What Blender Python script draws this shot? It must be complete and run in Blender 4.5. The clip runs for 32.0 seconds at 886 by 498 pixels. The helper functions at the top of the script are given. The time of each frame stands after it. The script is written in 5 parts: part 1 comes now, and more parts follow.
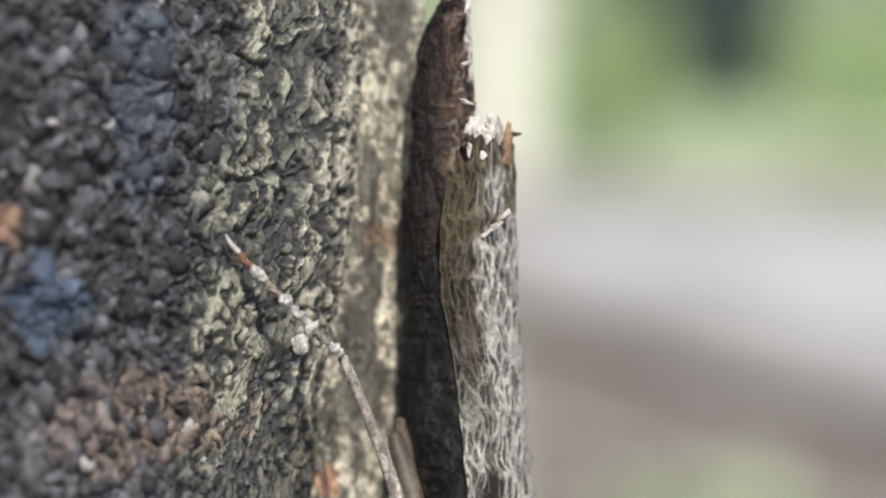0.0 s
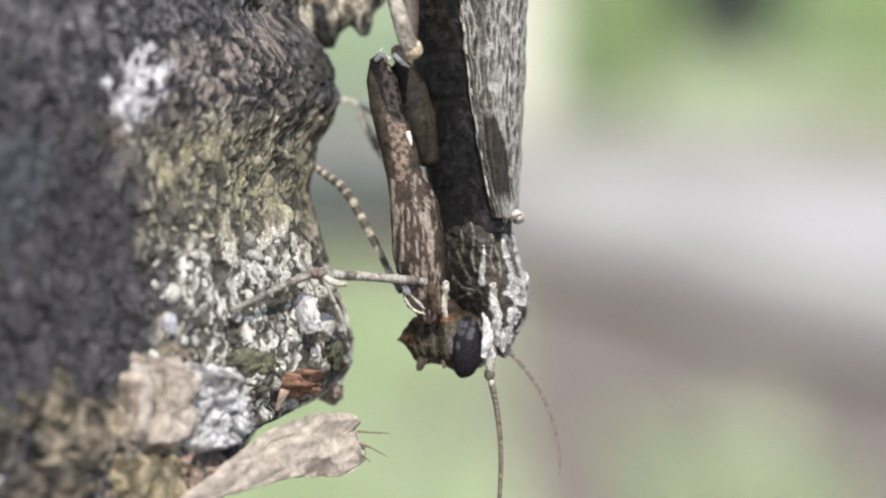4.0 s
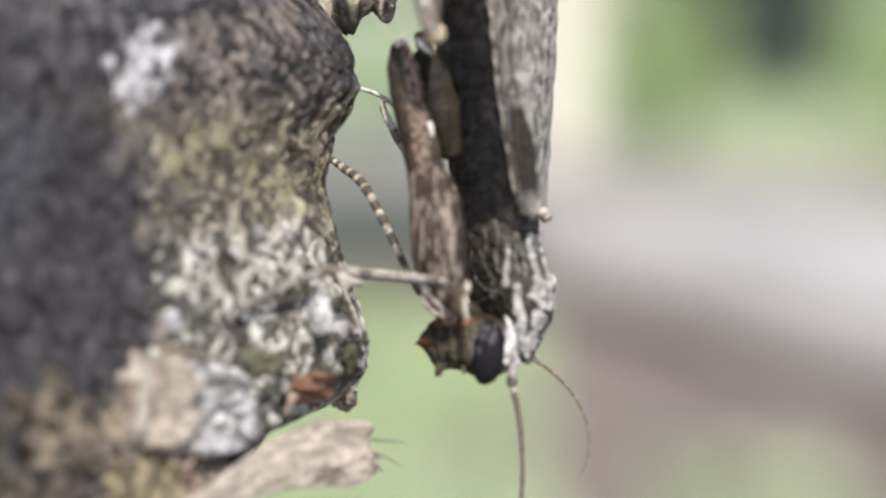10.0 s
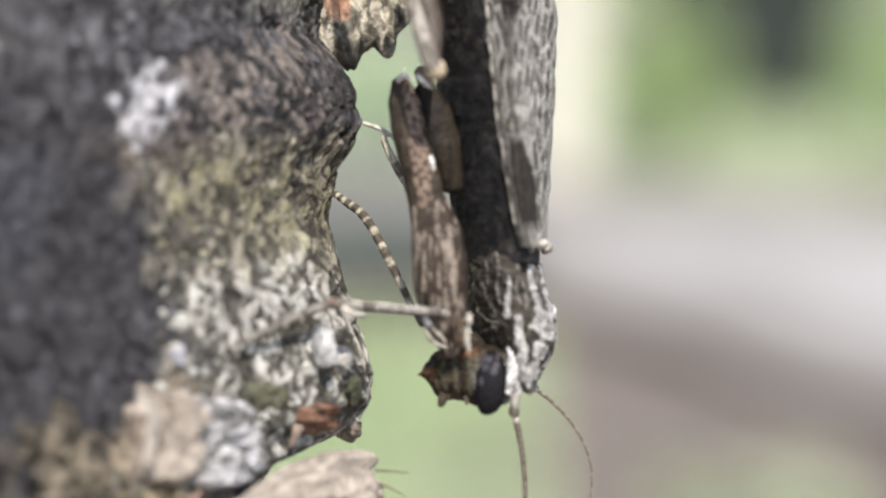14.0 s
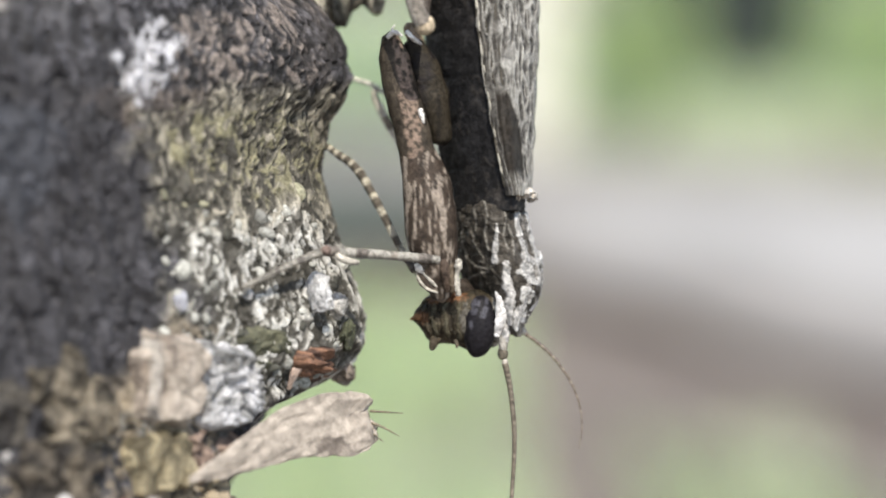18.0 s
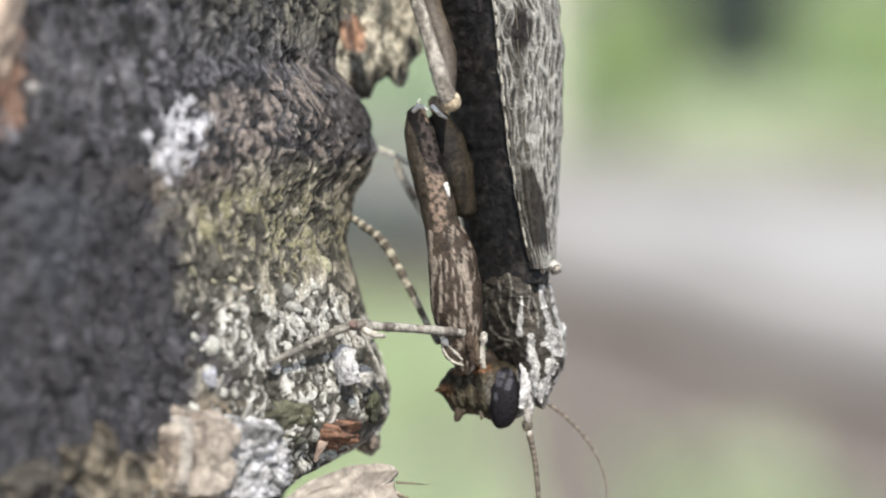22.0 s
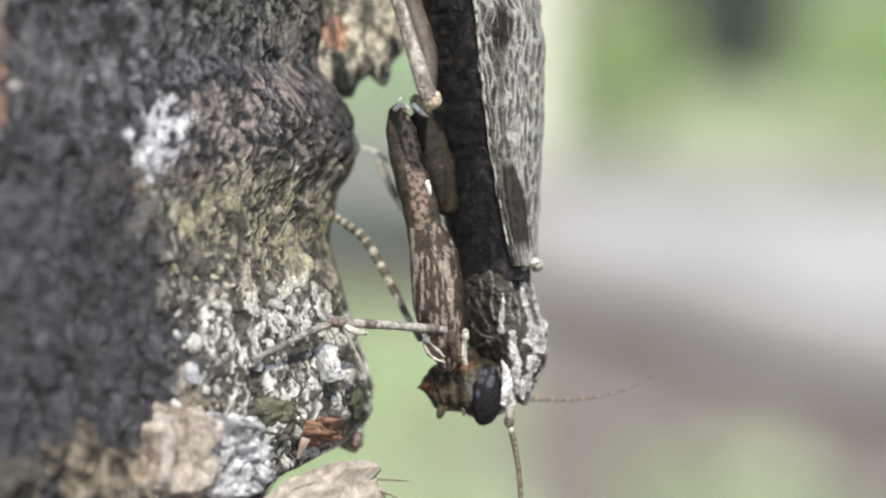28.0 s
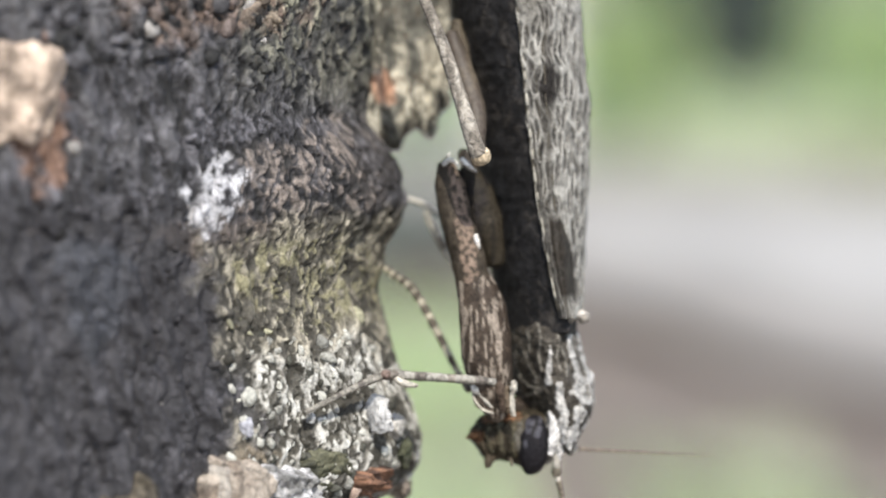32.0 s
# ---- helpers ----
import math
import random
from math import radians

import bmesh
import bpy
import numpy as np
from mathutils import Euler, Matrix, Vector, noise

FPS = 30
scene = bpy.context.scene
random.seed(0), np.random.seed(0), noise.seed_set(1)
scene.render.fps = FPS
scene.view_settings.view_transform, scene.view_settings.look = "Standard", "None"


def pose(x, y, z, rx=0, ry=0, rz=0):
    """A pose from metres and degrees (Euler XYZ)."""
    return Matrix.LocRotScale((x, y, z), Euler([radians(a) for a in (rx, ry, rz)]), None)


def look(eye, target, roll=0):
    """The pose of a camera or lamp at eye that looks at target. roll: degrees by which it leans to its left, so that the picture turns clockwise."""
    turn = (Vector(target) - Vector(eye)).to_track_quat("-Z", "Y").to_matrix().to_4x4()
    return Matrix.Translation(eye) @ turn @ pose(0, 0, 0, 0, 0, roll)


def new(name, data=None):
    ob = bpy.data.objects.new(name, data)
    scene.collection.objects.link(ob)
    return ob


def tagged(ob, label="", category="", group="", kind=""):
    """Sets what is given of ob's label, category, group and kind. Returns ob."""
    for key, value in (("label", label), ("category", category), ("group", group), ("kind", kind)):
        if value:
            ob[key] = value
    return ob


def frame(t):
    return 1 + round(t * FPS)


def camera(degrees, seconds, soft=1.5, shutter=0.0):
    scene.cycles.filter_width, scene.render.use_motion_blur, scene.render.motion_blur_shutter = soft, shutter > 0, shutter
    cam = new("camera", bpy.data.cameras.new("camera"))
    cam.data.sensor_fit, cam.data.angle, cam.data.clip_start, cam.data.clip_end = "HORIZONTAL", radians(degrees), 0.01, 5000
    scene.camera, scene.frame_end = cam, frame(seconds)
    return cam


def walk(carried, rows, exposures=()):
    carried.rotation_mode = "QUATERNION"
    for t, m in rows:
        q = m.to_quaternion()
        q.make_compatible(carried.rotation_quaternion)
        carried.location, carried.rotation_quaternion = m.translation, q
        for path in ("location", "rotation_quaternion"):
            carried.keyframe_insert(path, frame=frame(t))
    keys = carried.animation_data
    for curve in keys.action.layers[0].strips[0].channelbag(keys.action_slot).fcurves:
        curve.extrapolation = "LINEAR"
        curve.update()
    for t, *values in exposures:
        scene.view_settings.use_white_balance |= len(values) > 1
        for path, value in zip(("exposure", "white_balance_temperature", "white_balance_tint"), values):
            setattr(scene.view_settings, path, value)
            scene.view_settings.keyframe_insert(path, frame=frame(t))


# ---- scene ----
cam = camera(20.0, 32.0, soft=2.0)
cam.data.dof.use_dof = True
cam.data.dof.focus_distance = 0.128
cam.data.dof.aperture_fstop = 18.5
EYE, TILT = 0.9, -6.0
BASE = pose(0, 0, EYE, TILT)
MM = 0.001
# seconds, millimetres right, ahead and up of the first eye, degrees of yaw, pitch and roll
ROWS = [
    (0.0, -0.00, 3.38, -0.00, 0.001, -0.004, 0.000),
    (0.5, -0.26, 2.90, -0.34, 0.065, 0.015, -0.036),
    (1.0, -0.11, 2.86, -0.59, 0.118, 0.106, -0.066),
    (1.5, 0.67, 2.98, -4.09, 0.105, 0.381, 0.046),
    (2.0, 0.13, 3.84, -10.92, 0.177, -0.124, -0.055),
    (2.3, 0.35, 4.06, -16.96, 0.159, -0.490, 0.070),
    (2.5, 0.75, 4.61, -19.85, 0.087, -0.687, 0.022),
    (2.6, 0.85, 4.40, -22.45, 0.180, -0.680, 0.059),
    (3.0, -0.19, 4.60, -23.12, 0.094, -0.971, -0.010),
    (3.5, 0.14, 4.51, -23.03, 0.085, -1.025, -0.086),
    (4.0, 0.81, 4.57, -23.90, 0.118, -1.078, -0.194),
    (4.5, 1.26, 4.47, -26.12, 0.164, -1.025, -0.200),
    (6.5, 0.62, 5.68, -26.01, 0.109, -0.869, -0.642),
    (7.0, 1.12, 6.45, -26.29, 0.102, -0.843, -0.666),
    (7.5, 1.04, 7.44, -24.92, 0.212, -0.760, -0.636),
    (8.0, -0.15, 8.75, -23.12, 0.925, -0.279, -0.745),
    (8.5, 0.52, 10.76, -24.95, 1.006, -0.318, -1.000),
    (9.0, 1.14, 11.71, -24.96, 1.046, -0.381, -1.111),
    (9.5, 2.60, 12.27, -25.80, 1.118, -0.369, -1.122),
    (10.0, 1.90, 12.00, -25.71, 1.137, -0.336, -1.151),
    (10.5, 3.50, 12.90, -26.29, 1.207, -0.204, -1.128),
    (11.0, 3.36, 12.58, -25.97, 1.189, -0.007, -1.158),
    (11.5, 2.87, 11.61, -25.51, 1.206, 0.135, -0.833),
    (12.0, 2.69, 11.46, -25.99, 1.271, 0.247, -0.732),
    (12.5, 2.79, 11.49, -25.49, 1.245, 0.163, -0.851),
    (13.0, 3.28, 11.71, -26.12, 1.253, 0.110, -0.885),
    (13.5, 1.95, 10.89, -24.82, 1.261, 0.109, -0.740),
    (15.5, 2.17, 9.48, -27.10, 0.975, 0.363, -0.405),
    (16.0, 1.26, 8.12, -27.31, 0.652, -0.176, -0.337),
    (16.5, 1.70, 7.28, -27.11, 0.666, -0.435, -0.318),
    (17.0, 0.75, 6.37, -26.59, 0.662, -0.556, -0.315),
    (17.5, 2.14, 6.06, -27.09, 0.643, -0.529, -0.228),
    (18.0, 1.22, 5.44, -26.31, 0.593, -0.504, -0.126),
    (18.5, 0.20, 5.16, -28.11, 0.542, -0.487, -0.059),
    (19.0, 0.39, 4.92, -25.98, 0.502, -0.510, 0.010),
    (19.5, -1.41, 5.01, -23.75, 0.344, -0.555, 0.037),
    (20.0, -0.11, 4.92, -23.74, 0.316, -0.476, 0.027),
    (20.5, -0.62, 4.67, -22.65, 0.299, -0.395, 0.042),
    (21.0, -0.80, 4.57, -21.38, 0.276, -0.363, -0.014),
    (21.5, -0.81, 4.36, -22.31, 0.289, -0.360, -0.086),
    (22.0, -0.82, 4.43, -22.68, 0.257, -0.458, -0.115),
    (22.5, -0.55, 4.62, -22.39, 0.282, -0.513, -0.111),
    (23.0, -0.97, 4.39, -23.51, 0.316, -0.511, -0.172),
    (23.5, -0.00, 4.06, -24.12, 0.326, -0.454, -0.218),
    (24.0, 0.07, 3.85, -23.40, 0.345, -0.367, -0.178),
    (24.5, -0.10, 3.99, -23.37, 0.368, -0.307, -0.198),
    (25.0, 0.46, 4.18, -22.54, 0.349, -0.309, -0.178),
    (25.5, 0.13, 3.88, -22.73, 0.315, -0.298, -0.158),
    (27.5, 0.49, 3.94, -24.15, 0.304, -0.304, 0.022),
    (28.0, 0.20, 3.84, -23.18, 0.290, -0.290, 0.050),
    (28.5, -0.26, 4.01, -21.92, 0.302, -0.272, 0.090),
    (29.0, 0.76, 3.91, -22.29, 0.305, -0.230, 0.092),
    (29.5, -0.13, 3.30, -22.29, 0.288, -0.209, 0.131),
    (30.0, -0.05, 2.47, -21.41, 0.300, -0.186, 0.176),
    (30.5, -0.03, 2.30, -20.36, 0.305, -0.218, 0.196),
    (31.0, -0.23, 2.14, -20.59, 0.300, -0.249, 0.172),
    (31.5, -0.76, 1.92, -19.88, 0.352, -0.262, 0.099),
    (32.0, -2.00, 1.75, -20.42, 0.425, -0.284, 0.078),
]
walk(cam, [(t, BASE @ pose(x * MM, y * MM, z * MM, 0, 0, yaw) @ pose(0, 0, 0, pitch) @ pose(0, 0, 0, 0, roll) @ pose(0, 0, 0, 90))
           for t, x, y, z, yaw, pitch, roll in ROWS], [(0.0, 0.44, 6650, 10), (1.2, 0.46, 6650, 11), (2.0, 0.50, 6650, 15), (3.0, 0.50, 6650, 14), (4.5, 0.50, 6650, 11), (9.0, 0.48, 6700, 12),
            (12.0, 0.50, 6900, 17), (13.5, 0.49, 6800, 14), (16.0, 0.49, 6700, 11), (21.0, 0.48, 6700, 10), (28.0, 0.52, 6650, 10), (32.0, 0.52, 6650, 10)])

# ---- light ----
SUN_FROM = Vector((0.16, -0.63, 0.76)).normalized()
world = bpy.data.worlds.new("sky")
scene.world = world
world.use_nodes = True
sky = world.node_tree.nodes.new("ShaderNodeTexSky")
sky.sky_type, sky.sun_disc = "NISHITA", False
sky.sun_elevation = math.asin(SUN_FROM.z)
sky.sun_rotation = math.atan2(SUN_FROM.x, SUN_FROM.y)
back = world.node_tree.nodes["Background"]
back.inputs["Strength"].default_value = 0.15
world.node_tree.links.new(sky.outputs[0], back.inputs["Color"])
sun = new("sun", bpy.data.lights.new("sun", "SUN"))
sun.data.energy, sun.data.angle, sun.data.color = 3.6, radians(0.5), (1.0, 0.95, 0.87)
sun.matrix_basis = look((3, 3, 6), Vector((3, 3, 6)) - SUN_FROM)

# ---- numbers ----
rng = np.random.default_rng(7)


def hashed(i, j, k, seed):
    n = (i.astype(np.int64) * 73856093) ^ (j.astype(np.int64) * 19349663) ^ (k.astype(np.int64) * 83492791) ^ (seed * 2654435)
    n = (n ^ (n >> 13)) * 1274126177
    n = (n ^ (n >> 16)) & 0xFFFFFF
    return n / float(0xFFFFFF)


def grain(p, size, seed=0):
    """Smooth value noise, -1 to 1; size is one length or three."""
    q = np.asarray(p, float) / np.asarray(size, float)
    f = np.floor(q)
    r = q - f
    r = r * r * (3 - 2 * r)
    f = f.astype(np.int64)
    out = 0
    for a in (0, 1):
        for b in (0, 1):
            for c in (0, 1):
                w = (r[:, 0] if a else 1 - r[:, 0]) * (r[:, 1] if b else 1 - r[:, 1]) * (r[:, 2] if c else 1 - r[:, 2])
                out = out + w * hashed(f[:, 0] + a, f[:, 1] + b, f[:, 2] + c, seed)
    return out * 2 - 1


def fractal(p, size, seed=0, octaves=4):
    size = np.asarray(size, float)
    return sum(grain(p, size / 2 ** o, seed + o) / 2 ** o for o in range(octaves)) / 1.6


def cells(p, size, seed=0, flat=False):
    """Distance to the nearest cell centre, to the second, and a random number for each cell."""
    q = np.asarray(p, float) / np.asarray(size, float)
    f = np.floor(q).astype(np.int64)
    best, second, who = np.full(len(q), 9.0), np.full(len(q), 9.0), np.zeros(len(q))
    for a in (-1, 0, 1):
        for b in (0,) if flat else (-1, 0, 1):
            for c in (-1, 0, 1):
                g = f + (a, b, c)
                o = np.stack([hashed(g[:, 0], g[:, 1], g[:, 2], seed + s) for s in (1, 2, 3)], 1)
                if flat:
                    o[:, 1] = 0
                d = np.linalg.norm(g + o - q, axis=1)
                near = d < best
                second = np.where(near, best, np.minimum(second, d))
                who = np.where(near, hashed(g[:, 0], g[:, 1], g[:, 2], seed + 9), who)
                best = np.where(near, d, best)
    return best, second, who


def smooth(x, a, b):
    t = np.clip((x - a) / (b - a), 0, 1)
    return t * t * (3 - 2 * t)


# ---- materials ----
def nodes_of(name):
    m = bpy.data.materials.new(name)
    m.use_nodes = True
    t = m.node_tree
    return m, t, t.nodes["Principled BSDF"]


def tinted(name, size=0.3, contrast=0.35, rough=0.75, bump=0.3, spots=0.0, spot_size=0.35, spot=(0.03, 0.02, 0.015), sheen=0.3, swirl=0.0):
    """A surface coloured by the tint of its mesh, with grain, dark spots and relief at a size in millimetres."""
    m, t, b = nodes_of(name)
    link, add = t.links.new, t.nodes.new
    where = add("ShaderNodeTexCoord")
    tint = add("ShaderNodeAttribute")
    tint.attribute_name = "tint"
    fine = add("ShaderNodeTexNoise")
    fine.inputs["Scale"].default_value, fine.inputs["Detail"].default_value, fine.inputs["Roughness"].default_value = 1000 / size, 5, 0.65
    link(where.outputs["Object"], fine.inputs["Vector"])
    fine.inputs["Distortion"].default_value = swirl
    span = add("ShaderNodeMapRange")
    span.inputs["From Min"].default_value, span.inputs["From Max"].default_value = 0.33, 0.67
    span.inputs["To Min"].default_value, span.inputs["To Max"].default_value = 1 - contrast, 1 + contrast
    link(fine.outputs["Fac"], span.inputs["Value"])
    mul = add("ShaderNodeMix")
    mul.data_type, mul.blend_type = "RGBA", "MULTIPLY"
    mul.inputs["Factor"].default_value = 1
    link(tint.outputs["Color"], mul.inputs["A"])
    link(span.outputs[0], mul.inputs["B"])
    colour = mul.outputs["Result"]
    if spots:
        cell = add("ShaderNodeTexVoronoi")
        cell.inputs["Scale"].default_value = 1000 / spot_size
        link(where.outputs["Object"], cell.inputs["Vector"])
        cell.inputs["Randomness"].default_value = 1.0
        warp = add("ShaderNodeMix")
        warp.data_type, warp.blend_type = "RGBA", "LINEAR_LIGHT"
        warp.inputs["Factor"].default_value = 0.45 * spot_size * MM
        link(where.outputs["Object"], warp.inputs["A"])
        link(fine.outputs["Color"], warp.inputs["B"])
        link(warp.outputs["Result"], cell.inputs["Vector"])
        edge = add("ShaderNodeMapRange")
        edge.inputs["From Min"].default_value, edge.inputs["From Max"].default_value = 0.22, 0.38
        edge.inputs["To Min"].default_value, edge.inputs["To Max"].default_value = spots, 0
        link(cell.outputs["Distance"], edge.inputs["Value"])
        mix = add("ShaderNodeMix")
        mix.data_type = "RGBA"
        link(edge.outputs[0], mix.inputs["Factor"])
        link(colour, mix.inputs["A"])
        mix.inputs["B"].default_value = (*spot, 1)
        colour = mix.outputs["Result"]
    link(colour, b.inputs["Base Color"])
    b.inputs["Roughness"].default_value = rough
    b.inputs["Specular IOR Level"].default_value = sheen
    relief = add("ShaderNodeBump")
    relief.inputs["Strength"].default_value, relief.inputs["Distance"].default_value = bump, size * 0.4 * MM
    link(fine.outputs["Fac"], relief.inputs["Height"])
    link(relief.outputs[0], b.inputs["Normal"])
    return m


def plain(name, a, b_, scale, rough=0.8, bump=0.2, distance=0.005, leafy=0.0):
    """Two colours mixed by noise at a scale per metre."""
    m, t, b = nodes_of(name)
    link, add = t.links.new, t.nodes.new
    where = add("ShaderNodeTexCoord")
    n1 = add("ShaderNodeTexNoise")
    n1.inputs["Scale"].default_value, n1.inputs["Detail"].default_value = scale, 6
    link(where.outputs["Object"], n1.inputs["Vector"])
    ramp = add("ShaderNodeValToRGB")
    ramp.color_ramp.elements[0].position, ramp.color_ramp.elements[1].position = 0.35, 0.65
    ramp.color_ramp.elements[0].color, ramp.color_ramp.elements[1].color = (*a, 1), (*b_, 1)
    link(n1.outputs["Fac"], ramp.inputs["Fac"])
    n2 = add("ShaderNodeTexNoise")
    n2.inputs["Scale"].default_value, n2.inputs["Detail"].default_value = scale * 9, 4
    link(where.outputs["Object"], n2.inputs["Vector"])
    span = add("ShaderNodeMapRange")
    span.inputs["To Min"].default_value, span.inputs["To Max"].default_value = 0.7, 1.3
    link(n2.outputs["Fac"], span.inputs["Value"])
    mul = add("ShaderNodeMix")
    mul.data_type, mul.blend_type = "RGBA", "MULTIPLY"
    mul.inputs["Factor"].default_value = 1
    link(ramp.outputs["Color"], mul.inputs["A"])
    link(span.outputs[0], mul.inputs["B"])
    link(mul.outputs["Result"], b.inputs["Base Color"])
    b.inputs["Roughness"].default_value = rough
    b.inputs["Specular IOR Level"].default_value = 0.3
    relief = add("ShaderNodeBump")
    relief.inputs["Strength"].default_value, relief.inputs["Distance"].default_value = bump, distance
    link(n2.outputs["Fac"], relief.inputs["Height"])
    link(relief.outputs[0], b.inputs["Normal"])
    if leafy:
        lit = add("ShaderNodeBsdfTranslucent")
        link(mul.outputs["Result"], lit.inputs["Color"])
        both = add("ShaderNodeMixShader")
        both.inputs["Fac"].default_value = leafy
        link(b.outputs[0], both.inputs[1])
        link(lit.outputs[0], both.inputs[2])
        link(both.outputs[0], t.nodes["Material Output"].inputs["Surface"])
    return m


BARK = tinted("bark", 0.3, 0.5, 0.7, 0.5, sheen=0.4, swirl=2.0)
CRUST = tinted("bark_crust", 0.35, 0.5, 0.7, 0.7, sheen=0.4, swirl=1.5)
FLAKE = tinted("bark_flake", 0.5, 0.6, 0.85, 0.7, spots=0.5, spot_size=0.7, spot=(0.10, 0.075, 0.05), swirl=0.6)
WOOD = tinted("dry_wood", 0.5, 0.3, 0.85, 0.35, sheen=0.25)
CHITIN = tinted("chitin", 0.35, 0.6, 0.6, 0.6, sheen=0.18, swirl=1.2)
MOTTLED = tinted("mottled_chitin", 0.3, 0.3, 0.55, 0.3, spots=0.55, spot_size=0.5, spot=(0.035, 0.022, 0.016), sheen=0.4)
MEMBRANE = tinted("wing_membrane", 0.4, 0.55, 0.65, 0.6, sheen=0.15, swirl=1.0)
VEIN = tinted("wing_vein", 0.2, 0.25, 0.55, 0.2, sheen=0.25)
EYE_DARK = tinted("compound_eye", 0.2, 0.5, 0.5, 0.5, sheen=0.12)


# ---- mesh helpers (millimetres in, metres out) ----
def mesh_of(name, verts, faces, tint=None, flat=False):
    me = bpy.data.meshes.new(name)
    v = np.asarray(verts, float) * MM
    me.from_pydata(v.tolist(), [], faces if isinstance(faces, list) else faces.tolist())
    if tint is not None:
        c = np.ones((len(v), 4))
        c[:, :3] = np.asarray(tint, float)
        me.attributes.new("tint", "FLOAT_COLOR", "POINT").data.foreach_set("color", c.ravel())
    if not flat:
        me.polygons.foreach_set("use_smooth", [True] * len(me.polygons))
    me.update()
    return me


def thing(name, label, category, at=None, group="", kind=""):
    ob = new(name)
    ob.empty_display_size = 0.002
    ob.matrix_basis = BASE if at is None else at
    return tagged(ob, label, category, group, kind)


def part(name, me, material, parent, label="", kind=""):
    ob = new(name, me)
    if material is not None:
        me.materials.append(material)
    ob.parent = parent
    return tagged(ob, label, kind=kind)


def join(pieces):
    """One piece (verts, faces, tint) out of several."""
    vs, fs, ts, n = [], [], [], 0
    for v, f, t in pieces:
        vs.append(np.asarray(v, float))
        fs += [tuple(i + n for i in g) for g in f]
        ts.append(np.broadcast_to(np.asarray(t, float), (len(v), 3)))
        n += len(v)
    return np.concatenate(vs), fs, np.concatenate(ts)


def spline(points, n):
    """n points along a smooth line through the given ones."""
    p = np.asarray(points, float)
    if len(p) == 2:
        return p[0] + np.linspace(0, 1, n)[:, None] * (p[1] - p[0])
    e = np.concatenate([[2 * p[0] - p[1]], p, [2 * p[-1] - p[-2]]])
    out = []
    for u in np.linspace(0, len(p) - 1, n):
        i = min(int(u), len(p) - 2)
        s = u - i
        a, b, c, d = e[i], e[i + 1], e[i + 2], e[i + 3]
        out.append(0.5 * (2 * b + (c - a) * s + (2 * a - 5 * b + 4 * c - d) * s * s + (3 * b - a - 3 * c + d) * s ** 3))
    return np.array(out)


def tube(points, radii, sides=10, steps=24, tint=(0.3, 0.3, 0.3), rough=0.0, seed=0, flatten=1.0, bands=None):
    """A round limb along a smooth line: radii follow it, bands are (share, colour) steps along it."""
    c = spline(points, steps)
    r = np.interp(np.linspace(0, 1, steps), np.linspace(0, 1, len(radii)), radii)
    d = np.gradient(c, axis=0)
    d /= np.linalg.norm(d, axis=1)[:, None] + 1e-12
    ref = np.array([0, 1.0, 0]) if abs(d[:, 1]).max() < 0.9 else np.array([0, 0, 1.0])
    s = np.cross(d, ref)
    s /= np.linalg.norm(s, axis=1)[:, None]
    u = np.cross(s, d)
    a = np.linspace(0, 2 * np.pi, sides, endpoint=False)
    ring = c[:, None] + r[:, None, None] * (np.cos(a)[None, :, None] * s[:, None] + flatten * np.sin(a)[None, :, None] * u[:, None])
    v = ring.reshape(-1, 3)
    if rough:
        n = grain(v, np.mean(radii) * 0.8, seed)
        v = v + (v - np.repeat(c, sides, 0)) * (rough * n[:, None])
    f = [(i * sides + j, i * sides + (j + 1) % sides, (i + 1) * sides + (j + 1) % sides, (i + 1) * sides + j) for i in range(steps - 1) for j in range(sides)]
    v = np.concatenate([v, c[:1] - d[:1] * r[0] * 0.6, c[-1:] + d[-1:] * r[-1] * 0.6])
    n0 = steps * sides
    f += [(n0, (j + 1) % sides, j) for j in range(sides)] + [(n0 + 1, n0 - sides + j, n0 - sides + (j + 1) % sides) for j in range(sides)]
    t = np.broadcast_to(np.asarray(tint, float), (len(v), 3)).copy()
    if bands:
        share = np.concatenate([np.repeat(np.linspace(0, 1, steps), sides), [0, 1]])
        for a0, a1, colour in bands:
            t[(share >= a0) & (share < a1)] = colour
    return v, f, t


def ball(centre, size, turn=(0, 0, 0), tint=(0.3, 0.3, 0.3), lumpy=0.1, grainy=0.7, seed=0, fine=3, boxy=0.0):
    """A rounded lump with an uneven surface; boxy squares it off."""
    bm = bmesh.new()
    bmesh.ops.create_icosphere(bm, subdivisions=fine, radius=1)
    v = np.array([w.co[:] for w in bm.verts])
    f = [tuple(w.index for w in g.verts) for g in bm.faces]
    bm.free()
    if boxy:
        v = v * (1 + boxy * (1 / np.abs(v).max(1) - 1))[:, None]
    v = v * (1 + lumpy * fractal(v + seed * 7.3, grainy, seed, 3))[:, None]
    v = v * size
    m = np.array(Euler([radians(a) for a in turn]).to_matrix())
    return v @ m.T + centre, f, np.broadcast_to(np.asarray(tint, float), (len(v), 3))


def loft(sections, tint, cap=True):
    """Closed rings of equal length, joined one to the next."""
    s = np.asarray(sections, float)
    n, k = s.shape[:2]
    v = s.reshape(-1, 3)
    f = [(i * k + j, i * k + (j + 1) % k, (i + 1) * k + (j + 1) % k, (i + 1) * k + j) for i in range(n - 1) for j in range(k)]
    if cap:
        f += [tuple(range(k))[::-1], tuple(range((n - 1) * k, n * k))]
    return v, f, np.broadcast_to(np.asarray(tint, float), (len(v), 3)).copy()


